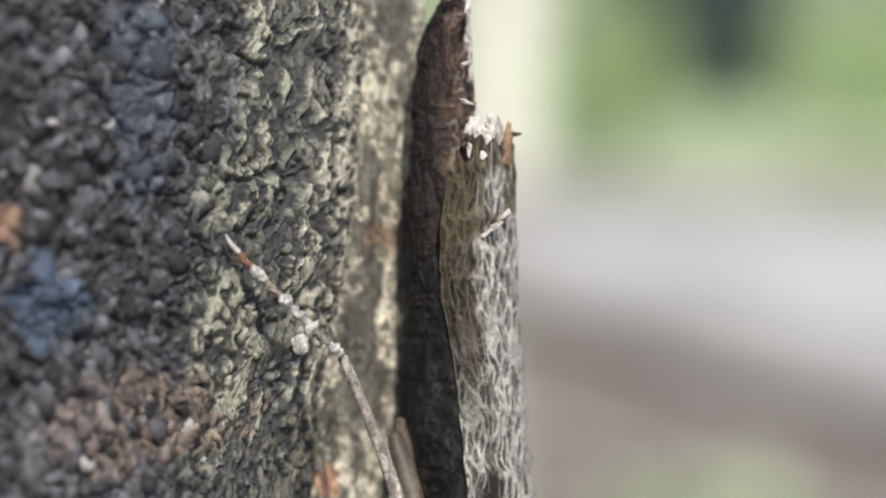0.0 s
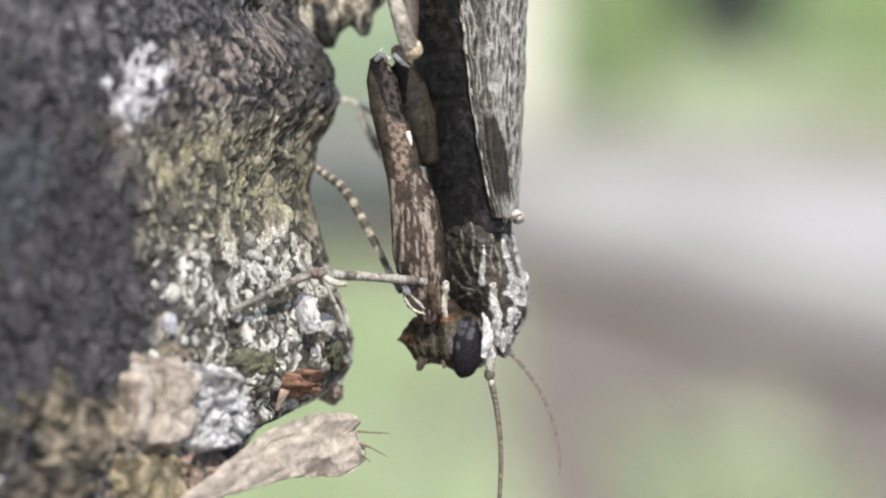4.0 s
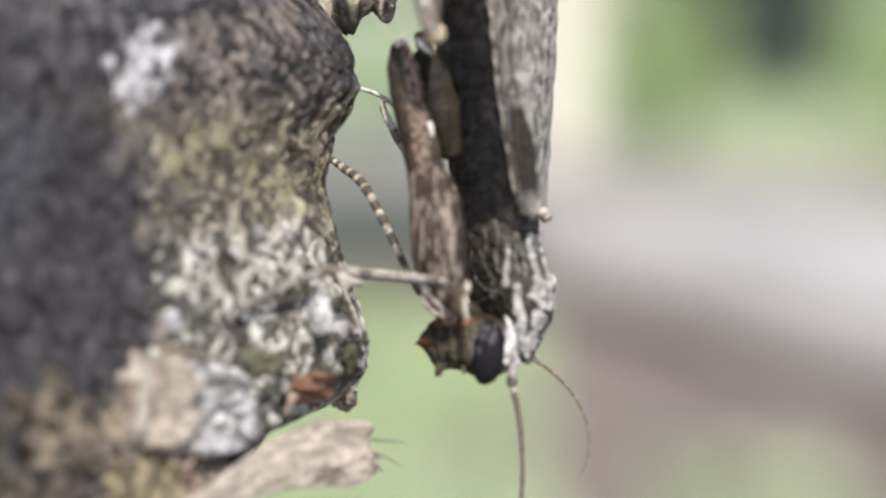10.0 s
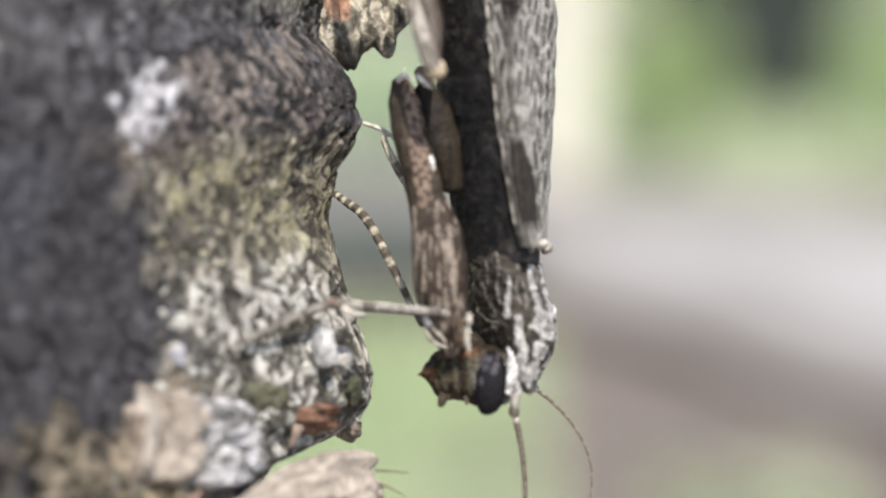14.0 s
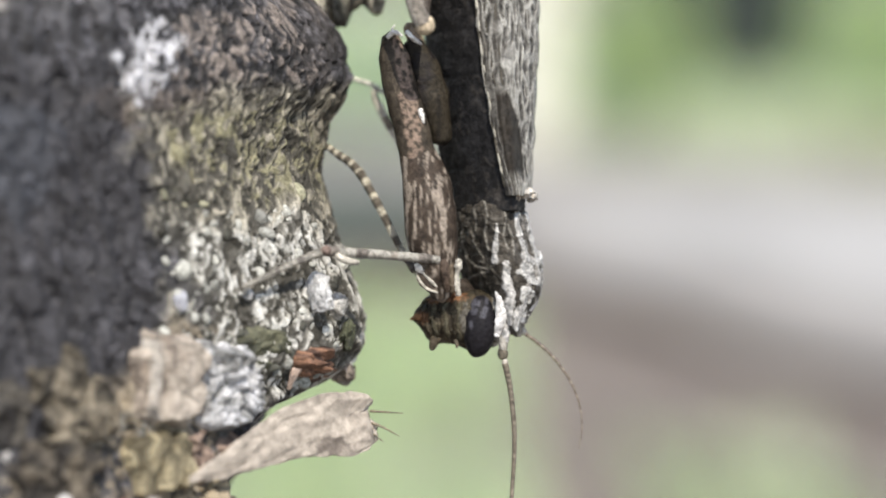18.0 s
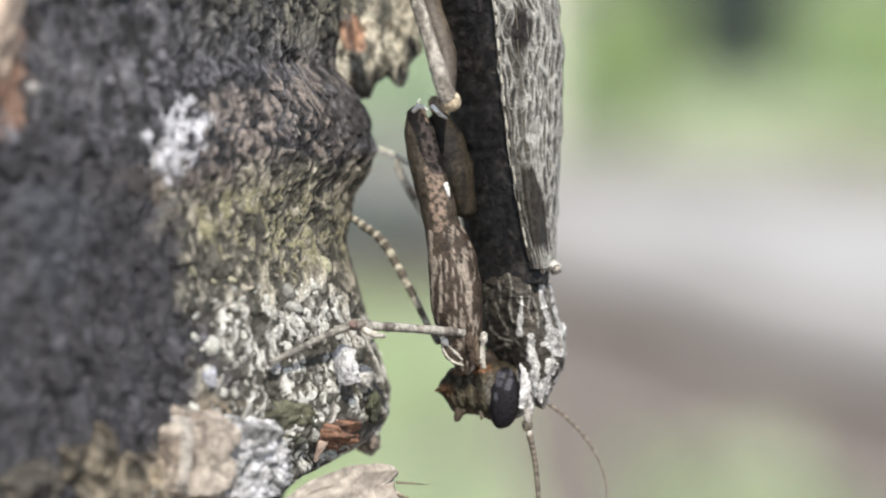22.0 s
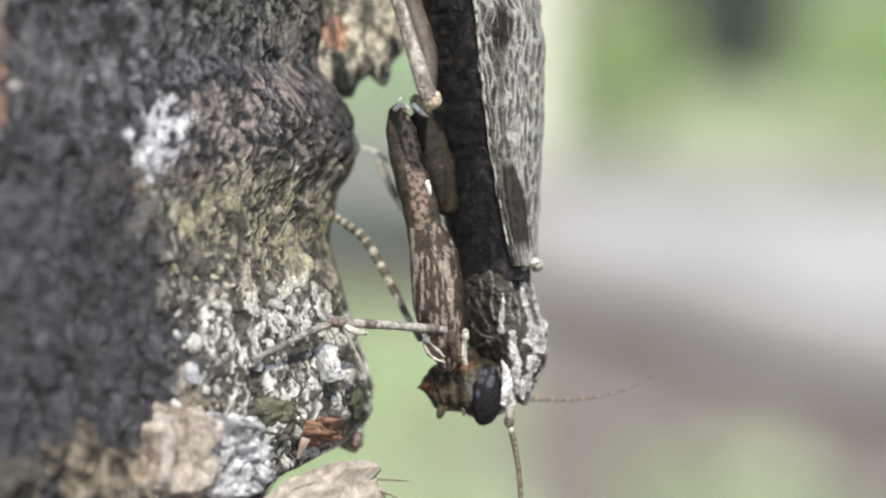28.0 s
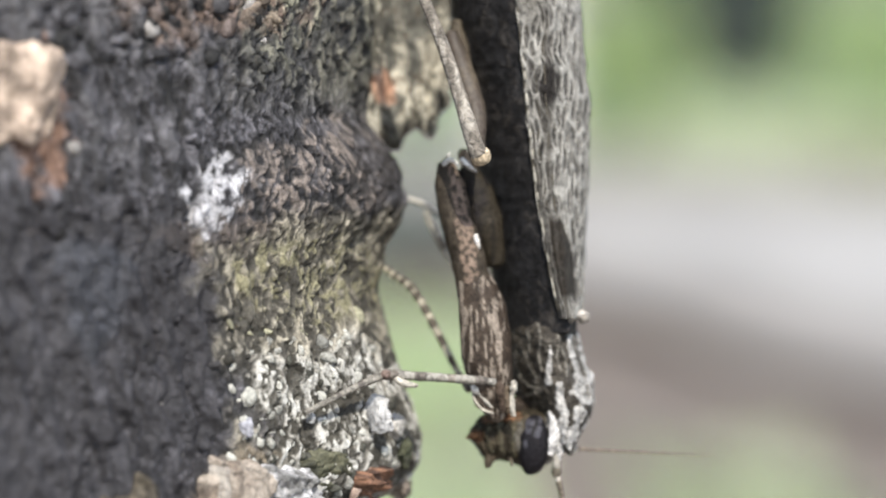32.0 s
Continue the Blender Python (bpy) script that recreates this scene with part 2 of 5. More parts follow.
def put(name, piece, material, parent, label="", kind="", flat=False):
    return part(name, mesh_of(name, *piece, flat=flat), material, parent, label, kind)


# ---- the ground and the distance ----
def sheet(name, x0, x1, y0, y1, nx, ny, z, wave, seed, ragged=0.0):
    """A piece of ground with gentle waves, in metres."""
    x, y = np.meshgrid(np.linspace(x0, x1, nx), np.linspace(y0, y1, ny))
    p = np.stack([x.ravel(), y.ravel(), np.zeros(x.size)], 1)
    p[:, 2] = z + wave * fractal(p, 0.7, seed)
    share = (p[:, 1] - y0) / (y1 - y0)
    p[:, 1] += ragged * (grain(p * (1, 0, 0), 1.1, seed + 1) * share + grain(p * (1, 0, 0), 0.8, seed + 2) * (1 - share))
    f = [(j * nx + i, j * nx + i + 1, (j + 1) * nx + i + 1, (j + 1) * nx + i) for j in range(ny - 1) for i in range(nx - 1)]
    return mesh_of(name, p * 1000, f)


def structure(name, me, material, label, category):
    ob = new(name, me)
    me.materials.append(material)
    return tagged(ob, label, category, kind="structure")


SOIL = plain("leaf_litter_soil", (0.12, 0.095, 0.078), (0.26, 0.22, 0.185), 4, bump=0.5, distance=0.02)
PAVING = tinted("pale_paving", 500, 0.2, 0.8, 0.1, swirl=0.5)
GRASS = plain("grass_blades", (0.46, 0.58, 0.29), (0.68, 0.75, 0.52), 3, leafy=0.45)
DRY_GRASS = plain("dry_grass_blades", (0.36, 0.36, 0.24), (0.48, 0.46, 0.36), 3, leafy=0.4)
LEAF = plain("shrub_leaves", (0.43, 0.54, 0.25), (0.58, 0.68, 0.40), 4, leafy=0.5)
DARK_LEAF = plain("hedge_leaves", (0.23, 0.33, 0.21), (0.41, 0.50, 0.36), 2, leafy=0.5)
DARK_TRUNK = plain("dark_trunk_bark", (0.014, 0.02, 0.019), (0.036, 0.046, 0.04), 9, bump=0.6, distance=0.02)
PALE_TRUNK = plain("pale_trunk_bark", (0.60, 0.58, 0.48), (0.74, 0.72, 0.62), 8, bump=0.4, distance=0.01)

structure("ground", sheet("ground", -600, 600, -600, 600, 61, 61, 0, 0.0, 3), SOIL, "brown bare soil with scattered dry leaf litter", "ground")


def path_mesh():
    """A paved strip that comes from the far lawn and passes by on the right."""
    y, s = (a.ravel() for a in np.meshgrid(np.linspace(-20, 16, 241), np.linspace(0, 1, 25), indexing="ij"))
    near = 0.09 - 0.318 * (y - 7.1)
    far = np.maximum(1.69 - 0.8 * (y - 9.6), near + 0.5)
    near = near + 0.16 * grain(np.stack([0 * y, y, 0 * y], 1), 0.6, 44)
    p = np.stack([near + s * (far - near), y, 0.05 + 0.004 * grain(np.stack([s * 2, y, 0 * y], 1), 0.5, 4)], 1)
    f = [(j * 25 + i, j * 25 + i + 1, (j + 1) * 25 + i + 1, (j + 1) * 25 + i) for j in range(240) for i in range(24)]
    worn = smooth(s + 0.1 * grain(p, 0.5, 45), -0.05, 0.3) * (1 - smooth(s + 0.12 * grain(p, 0.5, 46), 0.8, 1.05)) * (1 - 0.75 * smooth(y, 7.8, 10.6))
    return mesh_of("path", p * 1000, f, np.array([0.20, 0.17, 0.14]) + worn[:, None] * (np.array([0.43, 0.415, 0.39]) - np.array([0.20, 0.17, 0.14])))


path = structure("path", path_mesh(), PAVING, "pale sunlit paved path between grass strips", "path")


LAWN = tinted("lawn", 700, 0.25, 0.9, 0.3, sheen=0.1)


def lawn_mesh():
    """Dry and sandy along the path, greener further off."""
    x, y = (a.ravel() for a in np.meshgrid(np.linspace(-60, 60, 241), np.concatenate([np.linspace(9.0, 18, 40), np.linspace(19, 60, 30)])))
    p = np.stack([x, y, 0.02 + 0.012 * fractal(np.stack([x, y, 0 * x], 1), 0.7, 5)], 1)
    green = smooth(y + 1.5 * fractal(p * (1, 1, 0), 2.0, 48), 10.0, 15.5)[:, None]
    f = [(j * 241 + i, j * 241 + i + 1, (j + 1) * 241 + i + 1, (j + 1) * 241 + i) for j in range(69) for i in range(240)]
    return mesh_of("lawn", p * 1000, f, np.array([0.34, 0.33, 0.25]) + green * (np.array([0.39, 0.44, 0.29]) - np.array([0.34, 0.33, 0.25])))


structure("lawn", lawn_mesh(), LAWN, "sunlit light green lawn beyond the path", "lawn")


def blades(name, count, x0, x1, y0, y1, height, width, seed, material, label):
    """A patch of bent grass blades, in metres."""
    g = np.random.default_rng(seed)
    x, y = g.uniform(x0, x1, count), g.uniform(y0, y1, count)
    keep = grain(np.stack([x, y, 0 * x], 1), 0.35, seed) + g.uniform(-0.7, 0.7, count) > -0.45
    x, y = x[keep], y[keep]
    n = len(x)
    h, a = height * g.uniform(0.5, 1.2, n), g.uniform(0, 6.283, n)
    w = width * g.uniform(0.6, 1.2, n)
    lean = h[:, None] * g.uniform(-0.6, 0.6, (n, 2))
    v = np.zeros((n, 5, 3))
    c, s = np.cos(a) * w, np.sin(a) * w
    v[:, 0, 0], v[:, 0, 1] = x - c, y - s
    v[:, 1, 0], v[:, 1, 1] = x + c, y + s
    v[:, 2, 0], v[:, 2, 1], v[:, 2, 2] = x + 0.8 * c + 0.3 * lean[:, 0], y + 0.8 * s + 0.3 * lean[:, 1], 0.6 * h
    v[:, 3, 0], v[:, 3, 1], v[:, 3, 2] = x - 0.8 * c + 0.3 * lean[:, 0], y - 0.8 * s + 0.3 * lean[:, 1], 0.6 * h
    v[:, 4, 0], v[:, 4, 1], v[:, 4, 2] = x + lean[:, 0], y + lean[:, 1], h
    f = []
    for i in range(n):
        b = 5 * i
        f += [(b, b + 1, b + 2, b + 3), (b + 3, b + 2, b + 4)]
    ob = new(name, mesh_of(name, v.reshape(-1, 3) * 1000, f))
    ob.data.materials.append(material)
    return tagged(ob, label, "grass", kind="stuff")


blades("grass", 9500, -1.6, 0.10, 3.2, 6.2, 0.10, 0.008, 11, GRASS, "bright green grass growing beside the soil")
blades("grass", 260, 0.28, 0.62, 3.5, 4.4, 0.07, 0.008, 12, GRASS, "low green grass tufts on the soil")
blades("dry_grass", 4200, 1.5, 5, 9.0, 12.2, 0.13, 0.010, 13, DRY_GRASS, "pale dry grass along the far side of the path")
blades("grass", 12000, -5, 9, 12.0, 30, 0.16, 0.022, 14, GRASS, "green lawn grass beyond the path")


def leaf_cloud(count, centre, radii, size, seed):
    """Many small folded leaves in an uneven crown, in metres."""
    g = np.random.default_rng(seed)
    d = g.normal(size=(count, 3))
    d /= np.linalg.norm(d, axis=1)[:, None]
    r = g.uniform(0.35, 1, count) ** 0.5 * (1 + 0.45 * grain(d * 2.0, 1.0, seed))
    p = np.array(centre) + d * r[:, None] * radii
    a = g.normal(size=(count, 3))
    a /= np.linalg.norm(a, axis=1)[:, None]
    b = np.cross(a, g.normal(size=(count, 3)))
    b /= np.linalg.norm(b, axis=1)[:, None]
    s = size * g.uniform(0.6, 1.3, count)[:, None]
    n = np.cross(a, b)
    v = np.stack([p - a * s, p + b * s * 0.4 + n * s * 0.15, p + a * s, p - b * s * 0.4 + n * s * 0.15], 1)
    f = []
    for i in range(count):
        f += [(4 * i, 4 * i + 1, 4 * i + 2), (4 * i, 4 * i + 2, 4 * i + 3)]
    return v.reshape(-1, 3), f


def shrub(name, x, y, height, radius, count, size, seed, material, label, category="shrub"):
    t = thing(name, label, category, pose(x, y, 0))
    g = np.random.default_rng(seed)
    for _ in range(6):
        put("stem", tube([(0, 0, 0), (g.uniform(-0.3, 0.3) * radius * 1000, g.uniform(-0.3, 0.3) * radius * 1000, height * 450),
                        (g.uniform(-0.7, 0.7) * radius * 1000, g.uniform(-0.7, 0.7) * radius * 1000, height * 850)], [14, 9, 4], 6, 8)[:2] + (None,), DARK_TRUNK, t)
    v, f = leaf_cloud(count, (0, 0, height * 0.55), (radius, radius, height * 0.5), size, seed)
    put("crown", (v * 1000, f, None), material, t)
    return t


boulder = thing("boulder", "dark grey-green stone beside the path", "stone", pose(-0.36, 7.3, 0.03))
put("stone", ball((0, 0, 80), (430, 260, 165), (0, 0, 10), (0.2, 0.2, 0.2), 0.25, 0.7, 43, 4)[:2] + (None,), plain("grey_stone", (0.06, 0.072, 0.064), (0.12, 0.135, 0.12), 6, bump=0.5), boulder)
shrub("shrub", 0.86, 12.4, 0.85, 0.34, 900, 0.05, 21, LEAF, "yellow-green sunlit leafy shrub beyond the path")
shrub("shrub", 2.7, 15.5, 0.9, 0.75, 1500, 0.06, 22, LEAF, "green leafy shrub on the lawn")
for k, (hx, hy) in enumerate(((-7, 33), (-3.4, 34), (0.2, 33.5), (3.5, 34.2), (7, 33), (10.6, 34))):
    shrub("hedge_bush", hx, hy, 3.4, 2.4, 1500, 0.16, 30 + k, DARK_LEAF if k != 2 else LEAF, "dense green hedge bush closing off the lawn", "hedge")


def far_tree(name, x, y, radius, height, material, seed, label):
    t = thing(name, label, "tree", pose(x, y, 0))
    put("trunk", tube([(0, 0, -50), (30, 20, height * 350), (-40, 30, height * 700), (20, 0, height * 1000)], [radius * 1300, radius * 1000, radius * 800, radius * 450],
                      14, 30, rough=0.12, seed=seed)[:2] + (None,), material, t)
    g = np.random.default_rng(seed)
    for k in range(5):
        a, h = g.uniform(0, 6.28), height * g.uniform(0.62, 0.95) * 1000
        put("limb", tube([(0, 0, h), (500 * math.cos(a), 500 * math.sin(a), h + 500), (1300 * math.cos(a), 1300 * math.sin(a), h + 900)], [radius * 450, radius * 300, radius * 90],
                         8, 10, rough=0.1, seed=k)[:2] + (None,), material, t)
    v, f = leaf_cloud(2600, (0, 0, height * 1.12), (height * 0.36, height * 0.36, height * 0.27), 0.13, seed)
    put("crown", (v * 1000, f, None), DARK_LEAF, t)
    return t


far_tree("tree", 1.74, 18.0, 0.56, 6.5, DARK_TRUNK, 41, "dark-barked tree standing in the far lawn")
far_tree("tree", 0.245, 11.3, 0.14, 4.5, PALE_TRUNK, 42, "slender pale-barked tree beyond the path")

# ---- the trunk ----
RADIUS, RIM_Y = 25.0, 137.4
EDGE_Z = (700, 60, 15, 4, 0, -5, -8, -11, -14.2, -15.2, -16.8, -18.4, -19.7, -20.8, -23.5, -26, -29, -31, -32.4, -33.6, -34.6, -35.4, -36.2, -38.5, -40, -42, -48, -120, -900)
EDGE_X = (-5.5, -4.8, -4.3, -4.6, -5.0, -5.8, -6.5, -7.0, -7.3, -6.4, -5.35, -5.05, -5.45, -6.15, -6.55, -5.85, -4.95, -4.35, -4.45, -5.1, -6.8, -8.8, -9.9, -10.6, -11.8, -13.2, -14.2, -16, -8)


def edge(z):
    return np.interp(-np.asarray(z), [-a for a in EDGE_Z], EDGE_X)


CENTRE_X = -4.8 - RADIUS


def hem(angle, z):
    """How far the bark's edge is pushed out or in, fading towards the viewer's side."""
    angle = (np.asarray(angle) + np.pi) % (2 * np.pi) - np.pi
    low = smooth(-np.asarray(z), 33.6, 35.2)
    round_ = CENTRE_X + RADIUS * np.cos(angle)
    broken = -0.45 * np.logaddexp(-round_ / 0.45, -edge(z) / 0.45) - round_
    return (1 - low) * (edge(z) + 4.8) * (0.12 + 0.88 * (1 - smooth(np.abs(angle), 0.25, 0.95))) + low * broken


def depth_of(inside):
    """How far the bark comes forward of its rim, for a distance inside the rim."""
    return 2.45 * np.maximum(inside, 0) ** 0.68


def on_trunk(angle, z, rise=0.0):
    """A point on the trunk: angle from the side (0) towards the viewer (90 degrees), height, rise above the bark."""
    angle = (np.asarray(angle) + np.pi) % (2 * np.pi) - np.pi
    inside = RADIUS * (1 - np.abs(np.cos(angle)))
    swell = 1.2 * np.exp(-((angle - 0.36) / 0.26) ** 2) * smooth(-z, 22, 27) * (1 - smooth(-z, 33.5, 35.5)) + 0.8 * np.exp(-((angle - 0.30) / 0.26) ** 2) * smooth(z, -13, -9) * (1 - smooth(z, 20, 60))
    return np.stack([CENTRE_X + hem(angle, z) + (RADIUS + rise) * np.cos(angle), RIM_Y - swell - np.sign(angle) * depth_of(inside) - rise * np.sin(angle), z + 0 * angle], -1)


def side_angle(x, z):
    """The angle at which the bark shows at x."""
    a = 0.7 + 0 * x
    for _ in range(12):
        a = 0.5 * a + 0.5 * np.arccos(np.clip((x - CENTRE_X - hem(a, z)) / RADIUS, -1, 1))
    return a


ALONG = np.linspace(0, 1, 1200) ** 3 * 25
ROUND = np.concatenate([[0], np.cumsum(np.hypot(np.diff(ALONG), np.diff(depth_of(ALONG))))])


def girth(angle):
    """The length of bark from the rim to an angle."""
    return np.sign(angle) * np.interp(RADIUS * (1 - np.cos(angle)), ALONG, ROUND)


def unrolled(p):
    """Bark places as length round the trunk and height."""
    a = side_angle(p[:, 0], p[:, 2])
    return np.stack([girth(a), 0 * a, p[:, 2]], 1)


def warped(q, much):
    return q + much * np.stack([fractal(q, 1.1, 61, 2), 0 * q[:, 0], fractal(q, 1.1, 65, 2)], 1)


def flakes(q):
    """Small flakes of crust: how far inside a flake, and a random number for each."""
    f1, f2, who = cells(warped(q, 0.75), (0.34, 1, 0.5), 71, True)
    return smooth(f2 - f1, 0.04, 0.3), who


def squiggle(q):
    """Winding raised lines of crust, 0 to 1."""
    w = warped(q, 0.9)
    return np.maximum(1 - smooth(np.abs(grain(w, (0.46, 1, 0.9), 131)), 0.06, 0.24), 0.85 * (1 - smooth(np.abs(grain(w, (0.30, 1, 0.5), 132)), 0.05, 0.2)))


def fissure(q):
    """Upright cracks, 1 inside."""
    w = warped(q, 1.3)
    return np.maximum(1 - smooth(np.abs(grain(w, (1.7, 1, 6.5), 135)), 0.03, 0.13), 1 - smooth(np.abs(grain(w, (2.6, 1, 9.0), 90)), 0.02, 0.12))


def valley(q):
    """Hollows between the upright bark ribs, sunk and painted dark as shade, 1 inside."""
    w = warped(q, 0.9)
    return np.maximum(smooth(grain(w, (0.95, 1, 5.0), 140), 0.0, 0.22), smooth(grain(w, (0.7, 1, 3.0), 141), 0.28, 0.5))


def maze(q):
    """Winding blobs of crust, 0 in the gaps and 1 on top, and the deep pits between them."""
    w = q + 0.42 * np.stack([fractal(q, 0.7, 153, 2), 0 * q[:, 0], fractal(q, 0.7, 157, 2)], 1)
    n = 0.8 * grain(w, (0.20, 1, 0.29), 151) + 0.7 * grain(w, (0.44, 1, 0.62), 152) + 0.45 * grain(w, (1.1, 1, 1.6), 155)
    return smooth(n, 0.0, 0.18), smooth(-n, 0.4, 0.65)


def relief(angle, z):
    """How far the bark stands out or in, in millimetres."""
    q = np.stack([girth(angle), 0 * angle, z + 0 * angle], 1)
    w = warped(q, 1.6)
    big = fractal(w, (3.0, 1, 8.0), 50, 3)
    f1, f2, who = cells(warped(q, 0.9), (1.05, 1, 1.3), 75, True)
    deep = fissure(q)
    left = smooth(angle, 0.66, 0.95)
    high = smooth(z, -14, -4)
    lump = smooth(f2 - f1, 0.0, 0.6) * (0.3 + 0.9 * who)
    flake, one = flakes(q)
    leaning = q - np.stack([0.22 * q[:, 2], 0 * angle, 0 * angle], 1)
    fibre = fractal(warped(leaning, 0.6), (0.62, 1, 3.2), 97, 3)
    side = smooth(angle, -0.1, 0.25)
    crust, pit = maze(q)
    return ((0.42 * big - 0.35 * deep * (1 - 0.55 * left * (1 - high)) * (0.35 + 0.65 * high) + (0.05 + 0.48 * left * high) * lump + 0.45 * left * (1 - high) * fibre) * (0.35 + 0.65 * side) + 0.04 * flake * (0.15 + one)
            + (0.07 * crust - 0.10 * pit) * (1 - 0.65 * left) - 0.2 * high * (1 - left) * side * valley(q) + 0.045 * fractal(q, 0.4, 95, 3))


def spot_of(p, x, z, rx, rz, ragged=0.5, seed=0):
    d = np.sqrt(((p[:, 0] - x) / rx) ** 2 + ((p[:, 2] - z) / rz) ** 2) + ragged * fractal(p, min(rx, rz) * 0.7, seed, 3)
    return 1 - smooth(d, 0.65, 1.15)


def bark_tint(p, q=None):
    """The bark's colours: grey-brown, lichen, moss, stained places, and shade painted into the recesses."""
    q = unrolled(p) if q is None else q
    flake, one = flakes(q)
    a = fractal(p, (1.2, 1.2, 2.0), 101, 4)
    fine = fractal(warped(q, 0.6), (0.30, 1, 0.45), 102, 3)
    c = np.array([0.056, 0.055, 0.061]) * ((0.55 + 0.45 * flake) * (0.55 + 0.95 * one) * (1 + 0.5 * a + 0.6 * fine))[:, None]

    def lay(mask, colour):
        nonlocal c
        c = c + np.clip(mask, 0, 1)[:, None] * (np.asarray(colour) * (0.75 + 0.5 * one)[:, None] - c)
    x, z = p[:, 0], p[:, 2]
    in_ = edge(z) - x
    blob, pit = maze(q)
    # pits of the relief get a darker colour, imitating shade
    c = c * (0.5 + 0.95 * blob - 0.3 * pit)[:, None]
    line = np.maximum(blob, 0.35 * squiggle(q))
    # no crust colour in cracks and pits, so they stay painted dark like shade
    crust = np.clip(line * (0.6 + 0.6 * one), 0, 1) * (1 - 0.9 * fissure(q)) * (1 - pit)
    patch = fractal(q, 2.0, 104, 3)
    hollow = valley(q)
    # pale green-grey crust on the sunny side, high up, its upright hollows painted shade-dark
    sunny = (1 - smooth(in_ + 2 * patch, 4.6, 7.6)) * smooth(z, -15, -8)
    lay(0.7 * sunny, (0.04, 0.041, 0.037))
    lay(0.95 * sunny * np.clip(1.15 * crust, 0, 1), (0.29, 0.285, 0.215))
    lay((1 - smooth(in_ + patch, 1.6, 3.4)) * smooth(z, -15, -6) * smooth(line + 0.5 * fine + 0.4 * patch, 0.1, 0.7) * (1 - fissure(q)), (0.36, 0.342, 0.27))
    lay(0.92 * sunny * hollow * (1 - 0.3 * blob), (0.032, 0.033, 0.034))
    # brown and rusty patches
    lay(0.6 * spot_of(p, -14.5, -8.6, 4.5, 2.2, 0.9, 110) * smooth(one + 0.5 * blob, 0.3, 0.8), (0.17, 0.12, 0.092))
    lay(0.8 * spot_of(p, -9.0, -17.5, 4.0, 2.6, 0.9, 111) * crust, (0.22, 0.185, 0.158))
    lay(0.5 * spot_of(p, -13.8, -20.2, 3.0, 1.2, 0.9, 112) * (0.3 + 0.7 * crust), (0.27, 0.21, 0.165))
    lay(0.9 * spot_of(p, -20.8, 1.2, 1.2, 1.0, 0.5, 113), (0.24, 0.15, 0.10))
    lay(0.7 * spot_of(p, -22.0, -15.2, 1.2, 3.0, 0.9, 114), (0.22, 0.13, 0.09))
    # grey ribs on the dark side
    lean = q - np.stack([0.22 * q[:, 2], 0 * x, 0 * x], 1)
    lay(0.45 * smooth(in_, 6, 9) * (1 - smooth(z, -8, -3)) * smooth(z, -19, -14) * smooth(fractal(warped(lean, 0.6), (0.62, 1, 3.2), 97, 3), 0.0, 0.3), (0.145, 0.142, 0.148))
    # bluish reflections, painted into the bark colour as patches
    lay(0.7 * spot_of(p, -18.7, -2.6, 1.7, 2.0, 0.9, 115), (0.055, 0.08, 0.125))
    lay(0.6 * spot_of(p, -14.6, 7.2, 1.8, 5.0, 0.9, 116), (0.055, 0.068, 0.09))
    lay(0.6 * spot_of(p, -19.6, -23.0, 2.0, 2.4, 0.9, 117), (0.07, 0.09, 0.12))
    # moss and lichen low down
    low = (1 - smooth(in_ + 2.6 * patch, 6.0, 9.6)) * (1 - smooth(z + patch, -20.3, -18.6)) * smooth(z, -37, -34)
    lay(0.85 * low, (0.05, 0.046, 0.035))
    # crust thinned over pits, as painted shade, and over random blotches
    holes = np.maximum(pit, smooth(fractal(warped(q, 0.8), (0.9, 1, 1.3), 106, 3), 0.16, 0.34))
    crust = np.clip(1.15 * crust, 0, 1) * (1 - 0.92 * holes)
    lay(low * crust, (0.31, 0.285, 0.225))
    lay(low * spot_of(p, -9.2, -22.6, 4.0, 2.6, 0.9, 119) * smooth(fine + 0.7 * crust, 0.25, 0.75), (0.19, 0.178, 0.11))
    lay((1 - smooth(in_ + patch, 6.2, 8.2)) * (1 - smooth(z + 1.5 * patch, -27.3, -25.5)) * smooth(z, -37, -35) * crust, (0.48, 0.475, 0.44))
    # darker colour low on the viewer's side, and one dark patch
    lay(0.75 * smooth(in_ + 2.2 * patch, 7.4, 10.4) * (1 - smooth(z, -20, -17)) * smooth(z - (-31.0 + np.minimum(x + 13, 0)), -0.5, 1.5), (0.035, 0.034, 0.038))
    lay(0.75 * spot_of(p, -16.4, -24.3, 2.2, 3.2, 0.7, 120), (0.026, 0.025, 0.028))
    # shade on the lump by the edge, put into the bark colour
    lay(0.35 * spot_of(p, -6.6, -16.8, 1.3, 2.0, 0.5, 121), (0.06, 0.053, 0.05))
    lay(0.9 * (1 - smooth(z - (-31.0 + np.minimum(x + 13, 0)) + 0.8 * patch, -0.8, 0.8)) * smooth(-x, 10.5, 12) * smooth(fine + 0.5 * patch, -0.3, 0.3), (0.24, 0.20, 0.145))
    # white crust
    lay(spot_of(p, -14.2, -18.3, 1.4, 1.3, 1.3, 122) * smooth(fine + 0.3 * flake, -0.2, 0.15), (0.44, 0.44, 0.46))
    return np.clip(c, 0.012, 0.8)


